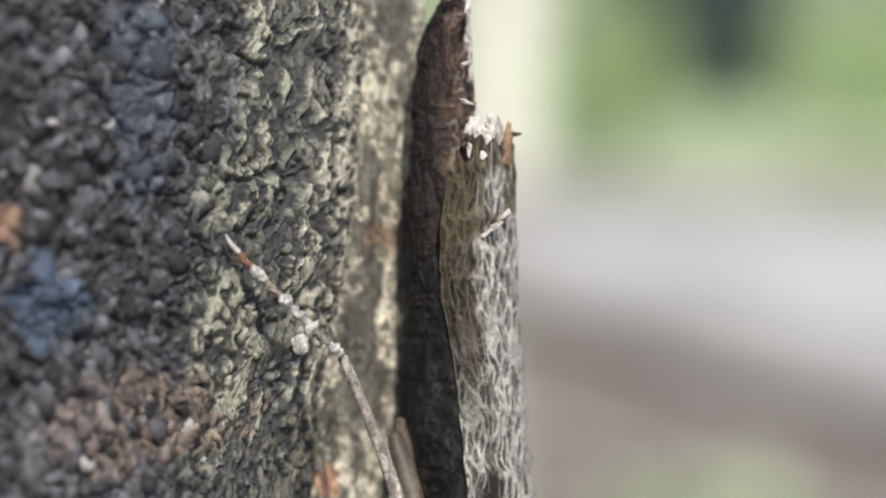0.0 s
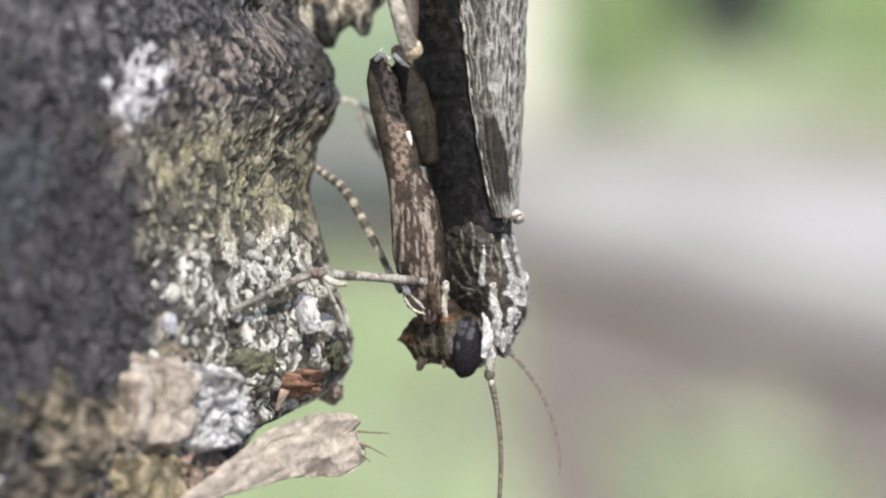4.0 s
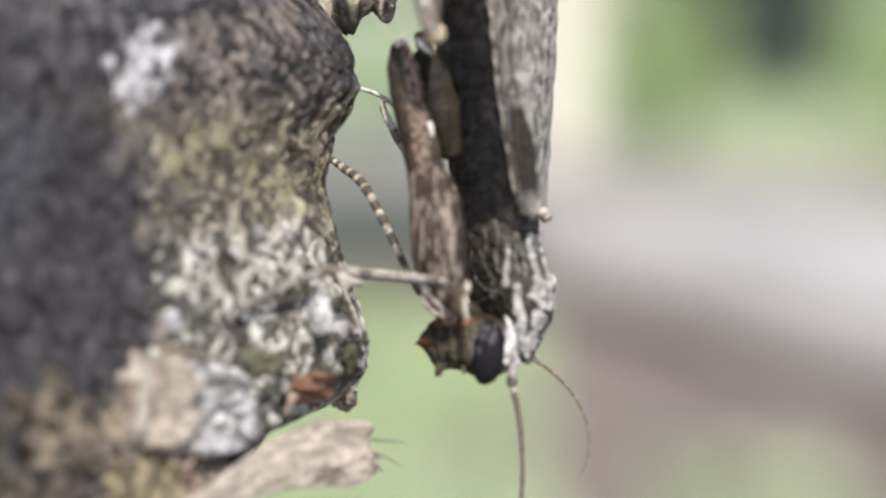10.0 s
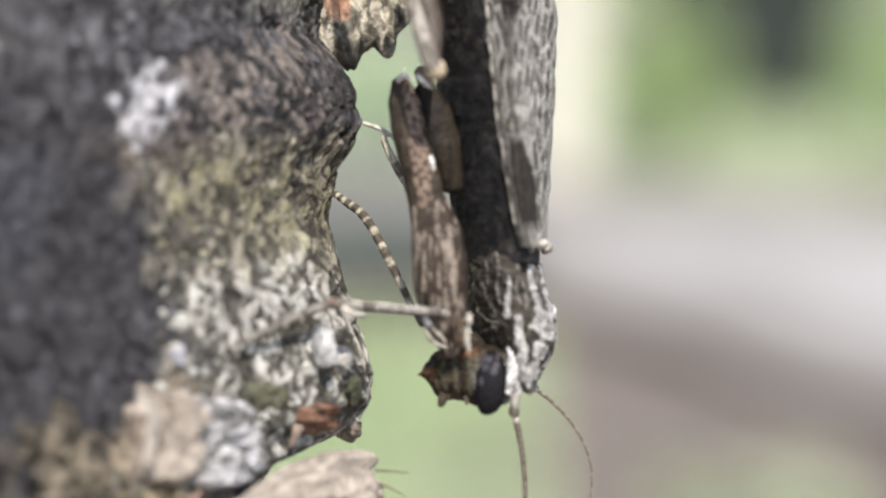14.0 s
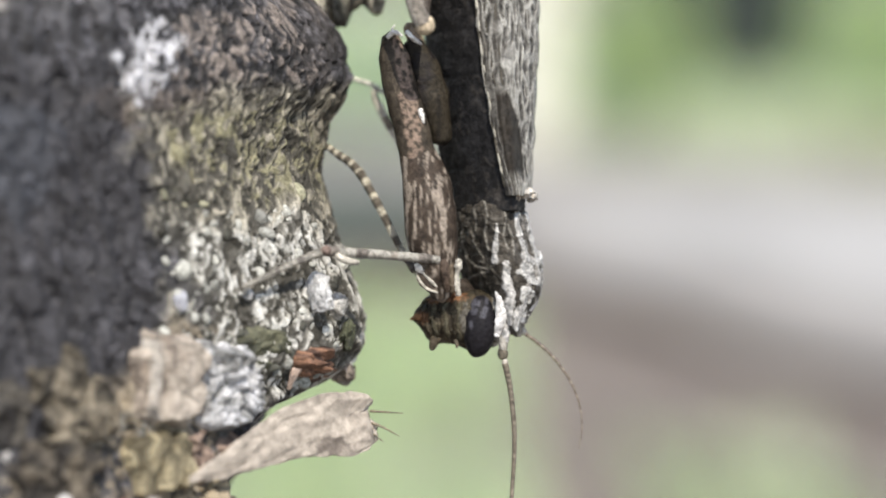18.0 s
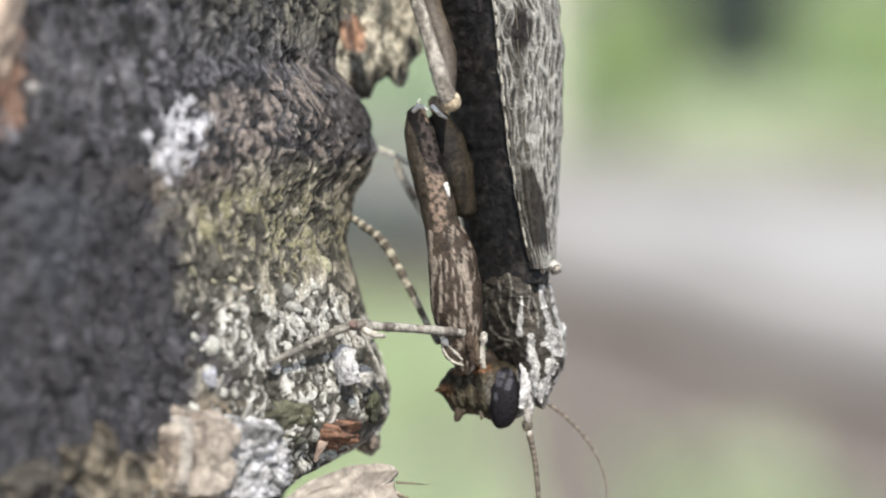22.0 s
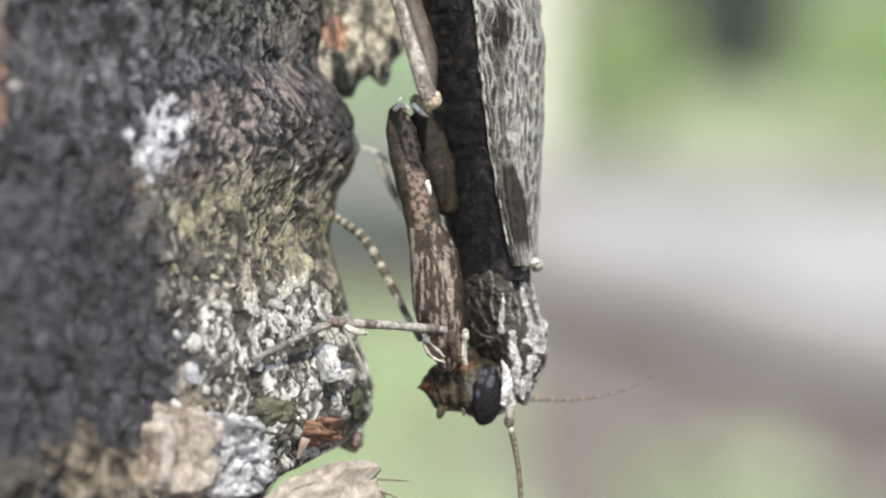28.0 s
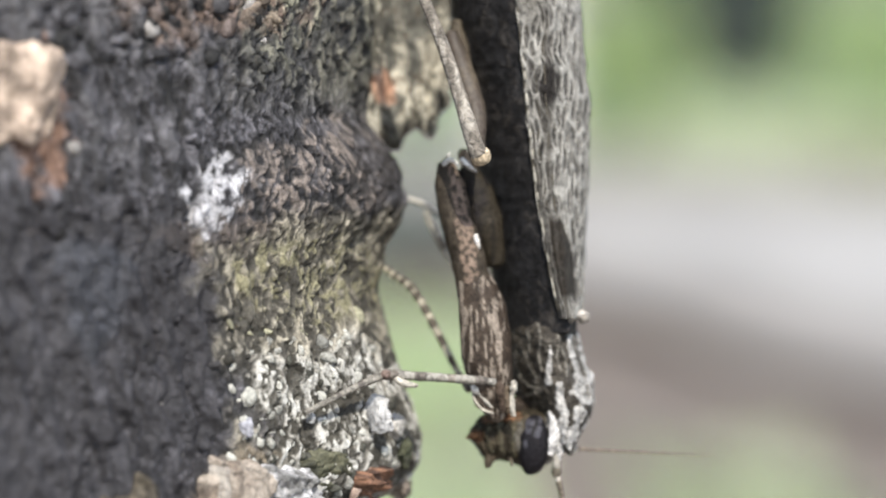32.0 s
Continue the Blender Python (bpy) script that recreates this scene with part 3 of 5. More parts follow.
def trunk_mesh():
    ang = np.radians(np.concatenate([np.linspace(-20, 82, 520), np.linspace(86, 336, 44)]))
    zs = np.concatenate([np.linspace(700, 60, 24), np.linspace(55, 20, 20), np.linspace(17.5, -46, 860), np.linspace(-47, -110, 40), np.linspace(-125, -1005, 44)])
    k, n = len(ang), len(zs)
    a, z = np.tile(ang, n), np.repeat(zs, k)
    h = relief(a, z)
    p = on_trunk(a, z, h)
    i, j = np.meshgrid(np.arange(n - 1), np.arange(k), indexing="ij")
    f = np.stack([i * k + j, i * k + (j + 1) % k, (i + 1) * k + (j + 1) % k, (i + 1) * k + j], -1).reshape(-1, 4)
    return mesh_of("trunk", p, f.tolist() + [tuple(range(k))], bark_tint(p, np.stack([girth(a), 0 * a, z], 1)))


tree = thing("tree", "slender tree trunk with rough lichen-covered grey bark", "tree")
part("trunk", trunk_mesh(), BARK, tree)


def lumps_on(count, seed, x0, x1, z0, z1, small, large, lift, tint_of, keep=None):
    """Crusty grains on the bark, joined in one piece."""
    g = np.random.default_rng(seed)
    bm = bmesh.new()
    bmesh.ops.create_icosphere(bm, subdivisions=2, radius=1)
    base = np.array([w.co[:] for w in bm.verts])
    fb = np.array([[w.index for w in q.verts] for q in bm.faces])
    bm.free()
    x, z = g.uniform(x0, x1, count), g.uniform(z0, z1, count)
    ok = x < edge(z) - 0.05
    x, z = x[ok], z[ok]
    ang = side_angle(x, z)
    h = relief(ang, z)
    p = on_trunk(ang, z, h + lift)
    if keep is not None:
        ok = keep(p, g)
        p, ang = p[ok], ang[ok]
    n = len(p)
    size = small + (large - small) * g.uniform(0, 1, n) ** 2.2
    col = tint_of(p, g)
    shape = g.uniform(0.45, 1.4, (n, 3)) * size[:, None]
    shape[:, 1] *= 0.7
    shape[:, 2] *= 1.2
    v = np.zeros((n, len(base), 3))
    for axis in range(3):
        v[:, :, axis] = base[None, :, axis]
    bump = 1 + 0.62 * fractal((v + g.uniform(0, 90, (n, 1, 3))).reshape(-1, 3), 1.1, seed, 2).reshape(n, -1)
    v = v * bump[:, :, None] * shape[:, None, :]
    t = g.uniform(0, 6.283, n)
    c, s = np.cos(t)[:, None], np.sin(t)[:, None]
    v = np.stack([v[:, :, 0] * c - v[:, :, 2] * s, v[:, :, 1], v[:, :, 0] * s + v[:, :, 2] * c], 2)
    v = v + p[:, None]
    f = (fb[None] + (np.arange(n) * len(base))[:, None, None]).reshape(-1, 3)
    return v.reshape(-1, 3), f, np.repeat(col, len(base), 0)


def dark_grains(p, g):
    n = len(p)
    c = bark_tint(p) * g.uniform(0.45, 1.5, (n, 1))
    pale = g.uniform(0, 1, n) < 0.02
    c[pale] = np.array([0.36, 0.345, 0.33]) * g.uniform(0.5, 1.2, (pale.sum(), 1))
    return np.clip(c, 0.015, 0.75)


def pale_grains(p, g):
    n = len(p)
    c = np.where(p[:, 2:3] > -25.5, (0.30, 0.29, 0.20), (0.39, 0.39, 0.35)) * g.uniform(0.5, 1.3, (n, 1))
    dark = g.uniform(0, 1, n) < 0.18
    c[dark] = np.array([0.05, 0.05, 0.04]) * g.uniform(0.6, 1.8, (dark.sum(), 1))
    return np.clip(c, 0.015, 0.8)


put("bark_crust", lumps_on(800, 201, -22, -11.4, -12, 16, 0.16, 0.55, -0.08, dark_grains), CRUST, tree, "dark crusty bark grains", "stuff")
put("bark_crust", lumps_on(350, 202, -22, -12, -46, -14, 0.12, 0.4, -0.1, dark_grains), CRUST, tree, "dark crusty bark grains", "stuff")
put("lichen_crust", lumps_on(240, 203, -13.5, -5, -35.5, -24.5, 0.14, 0.40, -0.12, pale_grains), CRUST, tree, "pale grey-green lichen crust", "stuff")


def flap():
    """Pale bark peeling off behind the dark bark."""
    zs = np.linspace(17.5, -16.6, 330)
    xs = np.linspace(0, 1, 50)
    right = np.interp(-zs, [-17.5, 1, 3.8, 7.5, 11.2, 13.4, 14.6, 15.6, 16.6], [-1.1, -1.3, -1.5, -1.9, -2.4, -2.8, -3.7, -5.3, -7.0])
    left = edge(zs) - 1.6
    rings = []
    for side in (0, 1):
        p = np.stack([left[:, None] + (right - left)[:, None] * xs, (136.6 - 1.0 * smooth(zs, -12, -7))[:, None] + (2.6 + 1.4 * smooth(zs, -12, -7))[:, None] * xs ** 1.2 + 0.9 * side, zs[:, None] + 0 * xs], 2).reshape(-1, 3)
        p[:, 1] += 0.8 * fractal(p, (0.8, 9, 4.0), 301, 4)
        last = np.tile(xs, len(zs)) > 0.97
        p[last, 0] += 0.6 * fractal(p[last] + 5, 1.2, 302, 3)
        p[:, 2] -= 1.6 * fractal(p * (1, 0, 0) + 9, 0.9, 308, 3) * (1 - smooth(p[:, 2], -16.6, -12.5))
        rings.append(p)
    v = np.concatenate(rings)
    k, n = len(xs), len(zs)
    f = []
    for i in range(n - 1):
        for j in range(k - 1):
            q = (i * k + j, i * k + j + 1, (i + 1) * k + j + 1, (i + 1) * k + j)
            f += [q, tuple(a + n * k for a in q[::-1])]
    rim = [(i * k + k - 1) for i in range(n)] + [(n - 1) * k + j for j in range(k - 2, -1, -1)]
    f += [(rim[i + 1], rim[i], rim[i] + n * k, rim[i + 1] + n * k) for i in range(len(rim) - 1)]
    q = v * (1, 0, 1)
    blob, pit = maze(q + 40)
    share = np.tile(np.tile(xs, n), 2)
    c = np.array([0.44, 0.41, 0.33]) * (1 + 0.45 * fractal(v, (0.7, 5, 2.2), 303))[:, None]

    def lay(mask, colour):
        nonlocal c
        c = c + np.clip(mask, 0, 1)[:, None] * (np.asarray(colour) - c)
    lay((0.95 - 0.4 * share) * (1 - blob), (0.085, 0.083, 0.066))
    lay(0.85 * smooth(grain(warped(q, 0.9), (0.75, 1, 4.0), 305), 0.14, 0.4), (0.075, 0.075, 0.065))
    lay(0.6 * pit, (0.07, 0.065, 0.055))
    lay(0.8 * spot_of(v, -6.2, -12.3, 0.75, 1.1, 0.5, 304), (0.46, 0.25, 0.16))
    lay(0.65 * spot_of(v, -2.6, 0.6, 1.6, 0.8, 0.8, 306), (0.20, 0.125, 0.09))
    lay(0.8 * spot_of(v, -2.5, -10.2, 0.45, 1.3, 0.5, 307), (0.06, 0.085, 0.08))
    c = np.clip(c, 0.015, 0.7)
    return v, f, c


put("bark_flap", flap(), FLAKE, tree, "pale peeling bark flap with an orange stain")


def chip(name, centre, size, turn, tint, material, seed, label, lumpy=0.3, boxy=0.6, parent=None):
    """A piece of bark or lichen; the middle number of its centre is how deep it is sunk below the bark, or its own depth."""
    x, sink, z = (np.array([a], float) for a in centre)
    centre = (float(x[0]), float(on_trunk(side_angle(x, z), z)[0, 1] + sink[0]) if sink[0] < 50 else float(sink[0]), float(z[0]))
    v, f, t = ball(centre, size, turn, tint, lumpy, 0.8, seed, 5, boxy)
    v = v + 0.26 * min(1.0, max(size)) * np.stack([fractal(v, (0.5, 0.5, 0.8), seed + s, 4) for s in (1, 2, 3)], 1)
    t = np.clip(np.asarray(tint) * (1 + 0.9 * fractal(v, 0.7, seed + 5, 4))[:, None], 0.015, 0.8)
    return put(name, (v, f, t), material, parent or tree, label)


def blocky(x, z, cx, cz, hx, hz, turn=0.0, seed=0, ragged=0.22):
    """How far inside a squarish block, 0 to 1."""
    c, s = math.cos(radians(turn)), math.sin(radians(turn))
    u, w = ((x - cx) * c + (z - cz) * s) / hx, ((z - cz) * c - (x - cx) * s) / hz
    q = np.stack([x, 0 * x, z], 1)
    d = (np.abs(u) ** 4 + np.abs(w) ** 4) ** 0.25 + ragged * fractal(q, 0.8, seed, 3)
    return 1 - smooth(d, 0.82, 1.08), u, w


def bark_block(name, cx, cz, hx, hz, height, slope, colours, size, material, seed, label, turn=0.0, rough=0.3, ragged=0.22):
    """A block that grows out of the bark, its top sloping across and upwards, in two mixed colours."""
    xs, zs = np.arange(cx - 1.35 * hx, cx + 1.35 * hx, 0.07), np.arange(cz - 1.35 * hz, cz + 1.35 * hz, 0.07)
    x, z = (a.ravel() for a in np.meshgrid(xs, zs))
    ang = side_angle(x, z)
    k, u, w = blocky(x, z, cx, cz, hx, hz, turn, seed, ragged)
    q = np.stack([x, 0 * x, z], 1)
    bump = fractal(warped(q, 0.5), size, seed + 3, 4)
    c1, c2, who = cells(warped(q, 0.4), (size[0], 1, size[2]), seed + 5, True)
    rise = k * (height + slope[0] * u + slope[1] * w + rough * bump + 0.7 * rough * (0.5 - c1)) + (1 - k) * (relief(ang, z) - 0.35)
    p = on_trunk(ang, z, rise)
    n = len(xs)
    i, j = np.meshgrid(np.arange(len(zs) - 1), np.arange(n - 1), indexing="ij")
    f = np.stack([i * n + j, i * n + j + 1, (i + 1) * n + j + 1, (i + 1) * n + j], -1).reshape(-1, 4)
    mix = np.clip(0.5 + 1.6 * fractal(warped(q, 0.5), size, seed + 7, 4) + 0.5 * (who - 0.5), 0, 1)[:, None]
    t = np.asarray(colours[0]) + mix * (np.asarray(colours[1]) - np.asarray(colours[0]))
    t = t * (1 - 0.5 * smooth(c1 - c2 + 0.12, 0.0, 0.12))[:, None]
    return put(name, (p, f, np.clip(t, 0.012, 0.8)), material, tree, label)


bark_block("bark_block", -13.55, -33.7, 1.4, 2.3, 1.0, (0.35, 0.15), ((0.22, 0.18, 0.145), (0.40, 0.35, 0.295)), (0.9, 1, 1.8), CRUST, 401, "pale beige block of bark", -3, 0.28)
bark_block("bark_ridge", -14.35, -33.6, 0.2, 1.9, 1.35, (0.0, 0.1), ((0.34, 0.30, 0.26), (0.47, 0.43, 0.38)), (0.3, 1, 1.4), CRUST, 431, "pale upright bark ridge", -1, 0.2)
bark_block("lichen_block", -11.0, -34.2, 1.45, 2.15, 0.9, (0.15, 0.0), ((0.17, 0.17, 0.165), (0.52, 0.52, 0.53)), (0.42, 1, 0.5), CRUST, 403, "grey crusty lichen block", 3, 0.5)
bark_block("bark_block", -13.8, -37.7, 1.4, 1.5, 0.7, (0.1, -0.2), ((0.09, 0.075, 0.045), (0.36, 0.31, 0.20)), (0.45, 1, 1.6), CRUST, 402, "yellowish mossy block of bark", 4, 0.5)
bark_block("bark_block", -11.4, -37.3, 1.35, 1.25, 0.15, (-0.3, 0.1), ((0.05, 0.032, 0.025), (0.27, 0.20, 0.16)), (0.5, 1, 0.9), CRUST, 404, "brown broken bark", 25, 0.7, 0.4)
bark_block("bark_block", -17.6, -34.6, 1.5, 2.2, 0.6, (0.2, 0.0), ((0.03, 0.026, 0.02), (0.20, 0.17, 0.125)), (0.6, 1, 0.9), CRUST, 405, "tan mossy block of bark", 20, 0.55, 0.4)
bark_block("bark_block", -18.4, -38.6, 1.9, 2.2, 0.6, (0.2, 0.0), ((0.025, 0.021, 0.017), (0.15, 0.125, 0.093)), (0.6, 1, 0.9), CRUST, 421, "tan mossy block of bark", -15, 0.6, 0.4)
bark_block("bark_block", -16.0, -40.4, 2.3, 1.0, 0.5, (0.0, 0.0), ((0.10, 0.055, 0.045), (0.34, 0.22, 0.17)), (0.4, 1, 0.9), CRUST, 406, "red-brown broken bark", -12, 0.6, 0.4)
bark_block("bark_block", -20.4, -35.3, 1.2, 1.8, 0.4, (0.0, 0.0), ((0.025, 0.022, 0.02), (0.09, 0.08, 0.065)), (0.6, 1, 0.9), CRUST, 425, "tan mossy block of bark", 10, 0.5, 0.4)
bark_block("moss_cushion", -9.0, -32.3, 1.15, 1.0, 0.2, (0.0, 0.2), ((0.045, 0.046, 0.03), (0.125, 0.125, 0.08)), (0.4, 1, 0.5), CRUST, 432, "dark olive moss cushion", 30, 0.3, 0.4)
# red-brown, with the shade inside the hollow worked into its dark tones
bark_block("bark_hollow", -8.4, -34.5, 1.5, 1.0, -0.6, (0.0, 0.0), ((0.03, 0.018, 0.014), (0.09, 0.05, 0.035)), (0.5, 1, 0.6), CRUST, 433, "dark red-brown hollow in the bark", -20, 0.4, 0.35)
bark_block("bark_chip", -6.7, -33.4, 0.95, 0.9, 0.5, (-0.2, 0.2), ((0.045, 0.026, 0.02), (0.27, 0.145, 0.09)), (0.4, 1, 0.5), CRUST, 409, "rusty orange broken bark", 15, 0.6, 0.4)
chip("bark_chip", (-5.35, -0.4, -33.8), (0.65, 0.7, 0.55), (0, 30, 0), (0.20, 0.165, 0.135), CRUST, 434, "speckled brown bark chip", 0.6, 0.3)
chip("bark_chip", (-5.1, -0.2, -31.9), (0.4, 0.8, 0.7), (0, 20, 0), (0.07, 0.075, 0.045), CRUST, 408, "dark olive bark edge", 0.7, 0.3)
put("curled_strip", tube([(-7.85, 132.0, -34.5), (-7.5, 131.6, -33.5), (-7.1, 131.9, -32.5), (-6.3, 132.9, -31.9), (-5.8, 133.6, -32.0)], [0.12, 0.26, 0.3, 0.3, 0.15], 16, 50, (0.46, 0.35, 0.285), 0.35, 416, 0.5), CRUST, tree, "pale curled bark strip")
chip("bark_chip", (-22.9, 0.2, -13.7), (1.7, 1.4, 2.5), (0, 12, 0), (0.42, 0.335, 0.27), FLAKE, 410, "pale beige bark chip")
chip("lichen_disc", (-6.3, 131.7, -29.7), (0.72, 0.35, 1.0), (0, -18, -35), (0.46, 0.46, 0.455), CRUST, 411, "pale grey oval lichen disc", 0.05, 0.1)
chip("lichen_disc", (-5.5, 133.3, -30.4), (0.55, 0.4, 0.7), (0, 30, -40), (0.46, 0.45, 0.42), CRUST, 412, "pale grey lichen disc", 0.3, 0.1)
chip("lichen_disc", (-9.7, -0.1, -29.65), (0.26, 0.2, 0.28), (0, 0, -30), (0.72, 0.72, 0.70), CRUST, 413, "small white lichen disc", 0.2, 0.2)
chip("lichen_disc", (-12.9, 0.0, -29.9), (0.45, 0.3, 0.5), (0, 0, -20), (0.33, 0.335, 0.37), CRUST, 414, "bluish grey lichen disc", 0.4, 0.1)
chip("lichen_disc", (-17.6, -1.3, -39.2), (0.35, 0.3, 0.35), (0, 0, 0), (0.5, 0.49, 0.47), CRUST, 415, "small white lichen disc", 0.2, 0.1)


def splinter():
    rings = []
    share = np.linspace(0, 1, 130)
    mid = spline([(-12.2, 126.0, -38.5), (-11.0, 127.2, -38.1), (-9.4, 128.6, -37.3), (-8.0, 130.0, -36.7), (-6.1, 131.4, -36.25), (-4.6, 132.5, -36.25), (-3.7, 133.2, -36.2)], 130)
    half = np.interp(share, [0, 0.167, 0.333, 0.5, 0.667, 0.833, 0.93, 1], [0.2, 0.5, 1.0, 1.35, 1.6, 1.65, 1.5, 1.1])
    a = np.linspace(0, 2 * np.pi, 70, endpoint=False)
    for c, h in zip(mid, half):
        rings.append(np.stack([c[0] + 0.25 * h * np.cos(a), c[1] + 0.42 * np.cos(a) * (0.4 + 0.6 * np.minimum(h, 1)), c[2] + h * np.sin(a)], 1))
    v, f, t = loft(rings, (0.5, 0.42, 0.36))
    v = v + 0.17 * np.stack([fractal(v @ np.array([[0.94, 0, -0.34], [0, 1, 0], [0.34, 0, 0.94]]), (2.2, 1, 0.4), 501 + s) for s in range(3)], 1)
    end = smooth(v[:, 0], -5.6, -3.9)
    v[:, 0] += end * (0.6 * fractal(v * (0, 0, 1) + 3, (1, 1, 0.8), 509, 3) - 0.15)
    t = np.array([0.37, 0.325, 0.275]) * (1 + 0.35 * fractal(v, (1.6, 1, 0.4), 505))[:, None]
    m = np.maximum(spot_of(v, -5.6, -37.3, 1.0, 0.5, 0.6, 506), spot_of(v, -5.6, -38.0, 0.35, 0.6, 0.4, 507))[:, None]
    return v, f, t + 0.8 * m * (np.array([0.12, 0.10, 0.085]) - t)


flake = put("splinter", splinter(), WOOD, tree, "pale beige bark splinter sticking out")
for a, b, c in (((-3.8, 133.3, -35.7), (-3.0, 133.3, -35.75), (-2.1, 133.2, -35.8)), ((-3.7, 133.3, -36.3), (-3.0, 133.4, -36.6), (-2.3, 133.4, -37.0)), ((-4.1, 133.3, -36.7), (-3.6, 133.3, -36.9), (-3.1, 133.4, -37.3))):
    put("fibre", tube([a, b, c], [0.07, 0.05, 0.02], 6, 8, (0.20, 0.17, 0.12)), CHITIN, flake)
tuft = put("fibre_tuft", ball((-11.9, 128.6, -41.0), (1.5, 1.4, 2.2), (0, 14, 0), (0.33, 0.275, 0.19), 0.9, 0.6, 507, 5, 0.2), FLAKE, tree, "tan fibrous bark tuft")
g_t = np.random.default_rng(508)
for k in range(26):
    s = np.array((-11.8 + g_t.uniform(-1.4, 1.5), 127.4 + g_t.uniform(-0.4, 0.8), -40.9 + g_t.uniform(-1.4, 1.5)))
    e = s + (g_t.uniform(0.0, 0.9), g_t.uniform(-0.3, 0.3), g_t.uniform(-1.8, 0.4))
    put("fibre", tube([s, (s + e) / 2 + g_t.uniform(-0.15, 0.15, 3), e], [0.09, 0.07, 0.02], 6, 8, (0.46, 0.40, 0.30), 0.2), CHITIN, tuft)
put("bark_strip", tube([(-17.4, 121.7, -41.3), (-15.5, 122.6, -40.7), (-13.6, 124.2, -39.3)], [0.34, 0.4, 0.2], 10, 16, (0.5, 0.46, 0.43), 0.4, 3, 0.5), FLAKE, tree, "thin pale bark strip")

# ---- the mantis ----
mantis = thing("mantis", "grey-brown bark mantis clinging head-down to the trunk", "mantis")
STATION = (15.0, 13.0, 10.8, 7.2, 6.1, 4.0, 1.2, -2.3, -4.8, -8.4, -10.8, -13.3, -15.1, -17.7, -20.5, -23.0, -24.6)
LEFT = (0.5, -0.1, -1.3, -1.6, -1.65, -1.75, -1.86, -2.1, -2.2, -2.3, -2.0, -1.5, -1.25, -0.95, -0.6, -0.2, 0.1)
RIDGE = (0.9, 0.9, 0.9, 0.9, 0.8, 0.4, 0.03, 0.0, 0.5, 1.0, 1.2, 1.42, 1.6, 1.9, 2.35, 2.8, 3.2)
RIGHT = (1.0, 1.3, 1.5, 3.4, 3.6, 3.7, 3.76, 3.9, 4.0, 4.35, 4.5, 4.75, 4.74, 4.65, 4.54, 4.45, 4.4)


def body_at(z):
    k = [-s for s in STATION]
    return [np.interp(-np.asarray(z), k, row) for row in (LEFT, RIDGE, RIGHT)]


def closed(points, n):
    p = np.asarray(points, float)
    m = len(p)
    out = []
    for u in np.linspace(0, m, n, endpoint=False):
        i = int(u)
        s = u - i
        a, b, c, d = (p[(i + j) % m] for j in (-1, 0, 1, 2))
        out.append(0.5 * (2 * b + (c - a) * s + (2 * a - 5 * b + 4 * c - d) * s * s + (3 * b - a - 3 * c + d) * s ** 3))
    return np.array(out)


def abdomen():
    rings = []
    for z in np.linspace(5.2, -25.5, 420):
        l, r, w = body_at(z)
        pts = [(l, 137.2), (0.55 * l + 0.45 * r, 134.5), (r + 0.15, 133.0), (0.5 * r + 0.5 * w, 133.9), (w - 0.35, 136.3), (0.4 * l + 0.6 * w, 140.3), (l + 0.5, 139.6)]
        ring = closed(pts, 120)
        ring = ring + max(0.0, z + 1.0) * 0.11 * (np.array([0.1, 137.0]) - ring)
        rings.append(np.column_stack([ring, np.full(len(ring), z)]))
    v, f, t = loft(rings, (0.06, 0.052, 0.047))
    seg = np.abs(np.sin(v[:, 2] * 1.35))
    away = np.stack([v[:, 0] - 1.0, v[:, 1] - 137, 0 * v[:, 0]], 1)
    away /= np.linalg.norm(away, axis=1)[:, None]
    v = v + away * (0.05 * smooth(seg, 0.0, 0.4) - 0.04 + 0.10 * fractal(v, (0.8, 0.8, 1.2), 601))[:, None]
    q = v + 0.6 * np.stack([grain(v, 0.7, 603), grain(v, 0.8, 604), grain(v, 0.8, 605)], 1)
    line = 1 - smooth(np.abs(grain(q, (0.5, 0.7, 0.8), 606)), 0.04, 0.2)
    v = v + away * (0.05 * line)[:, None]
    t = np.array([0.017, 0.0165, 0.017]) * (1 + 0.8 * fractal(v, 0.5, 602))[:, None]
    t = t + (0.5 * line * smooth(fractal(v, 1.2, 607), -0.25, 0.2))[:, None] * (np.array([0.06, 0.053, 0.046]) - t)
    return v, f, np.clip(t, 0.008, 1)


put("abdomen", abdomen(), CHITIN, mantis, "dark grey-brown abdomen")


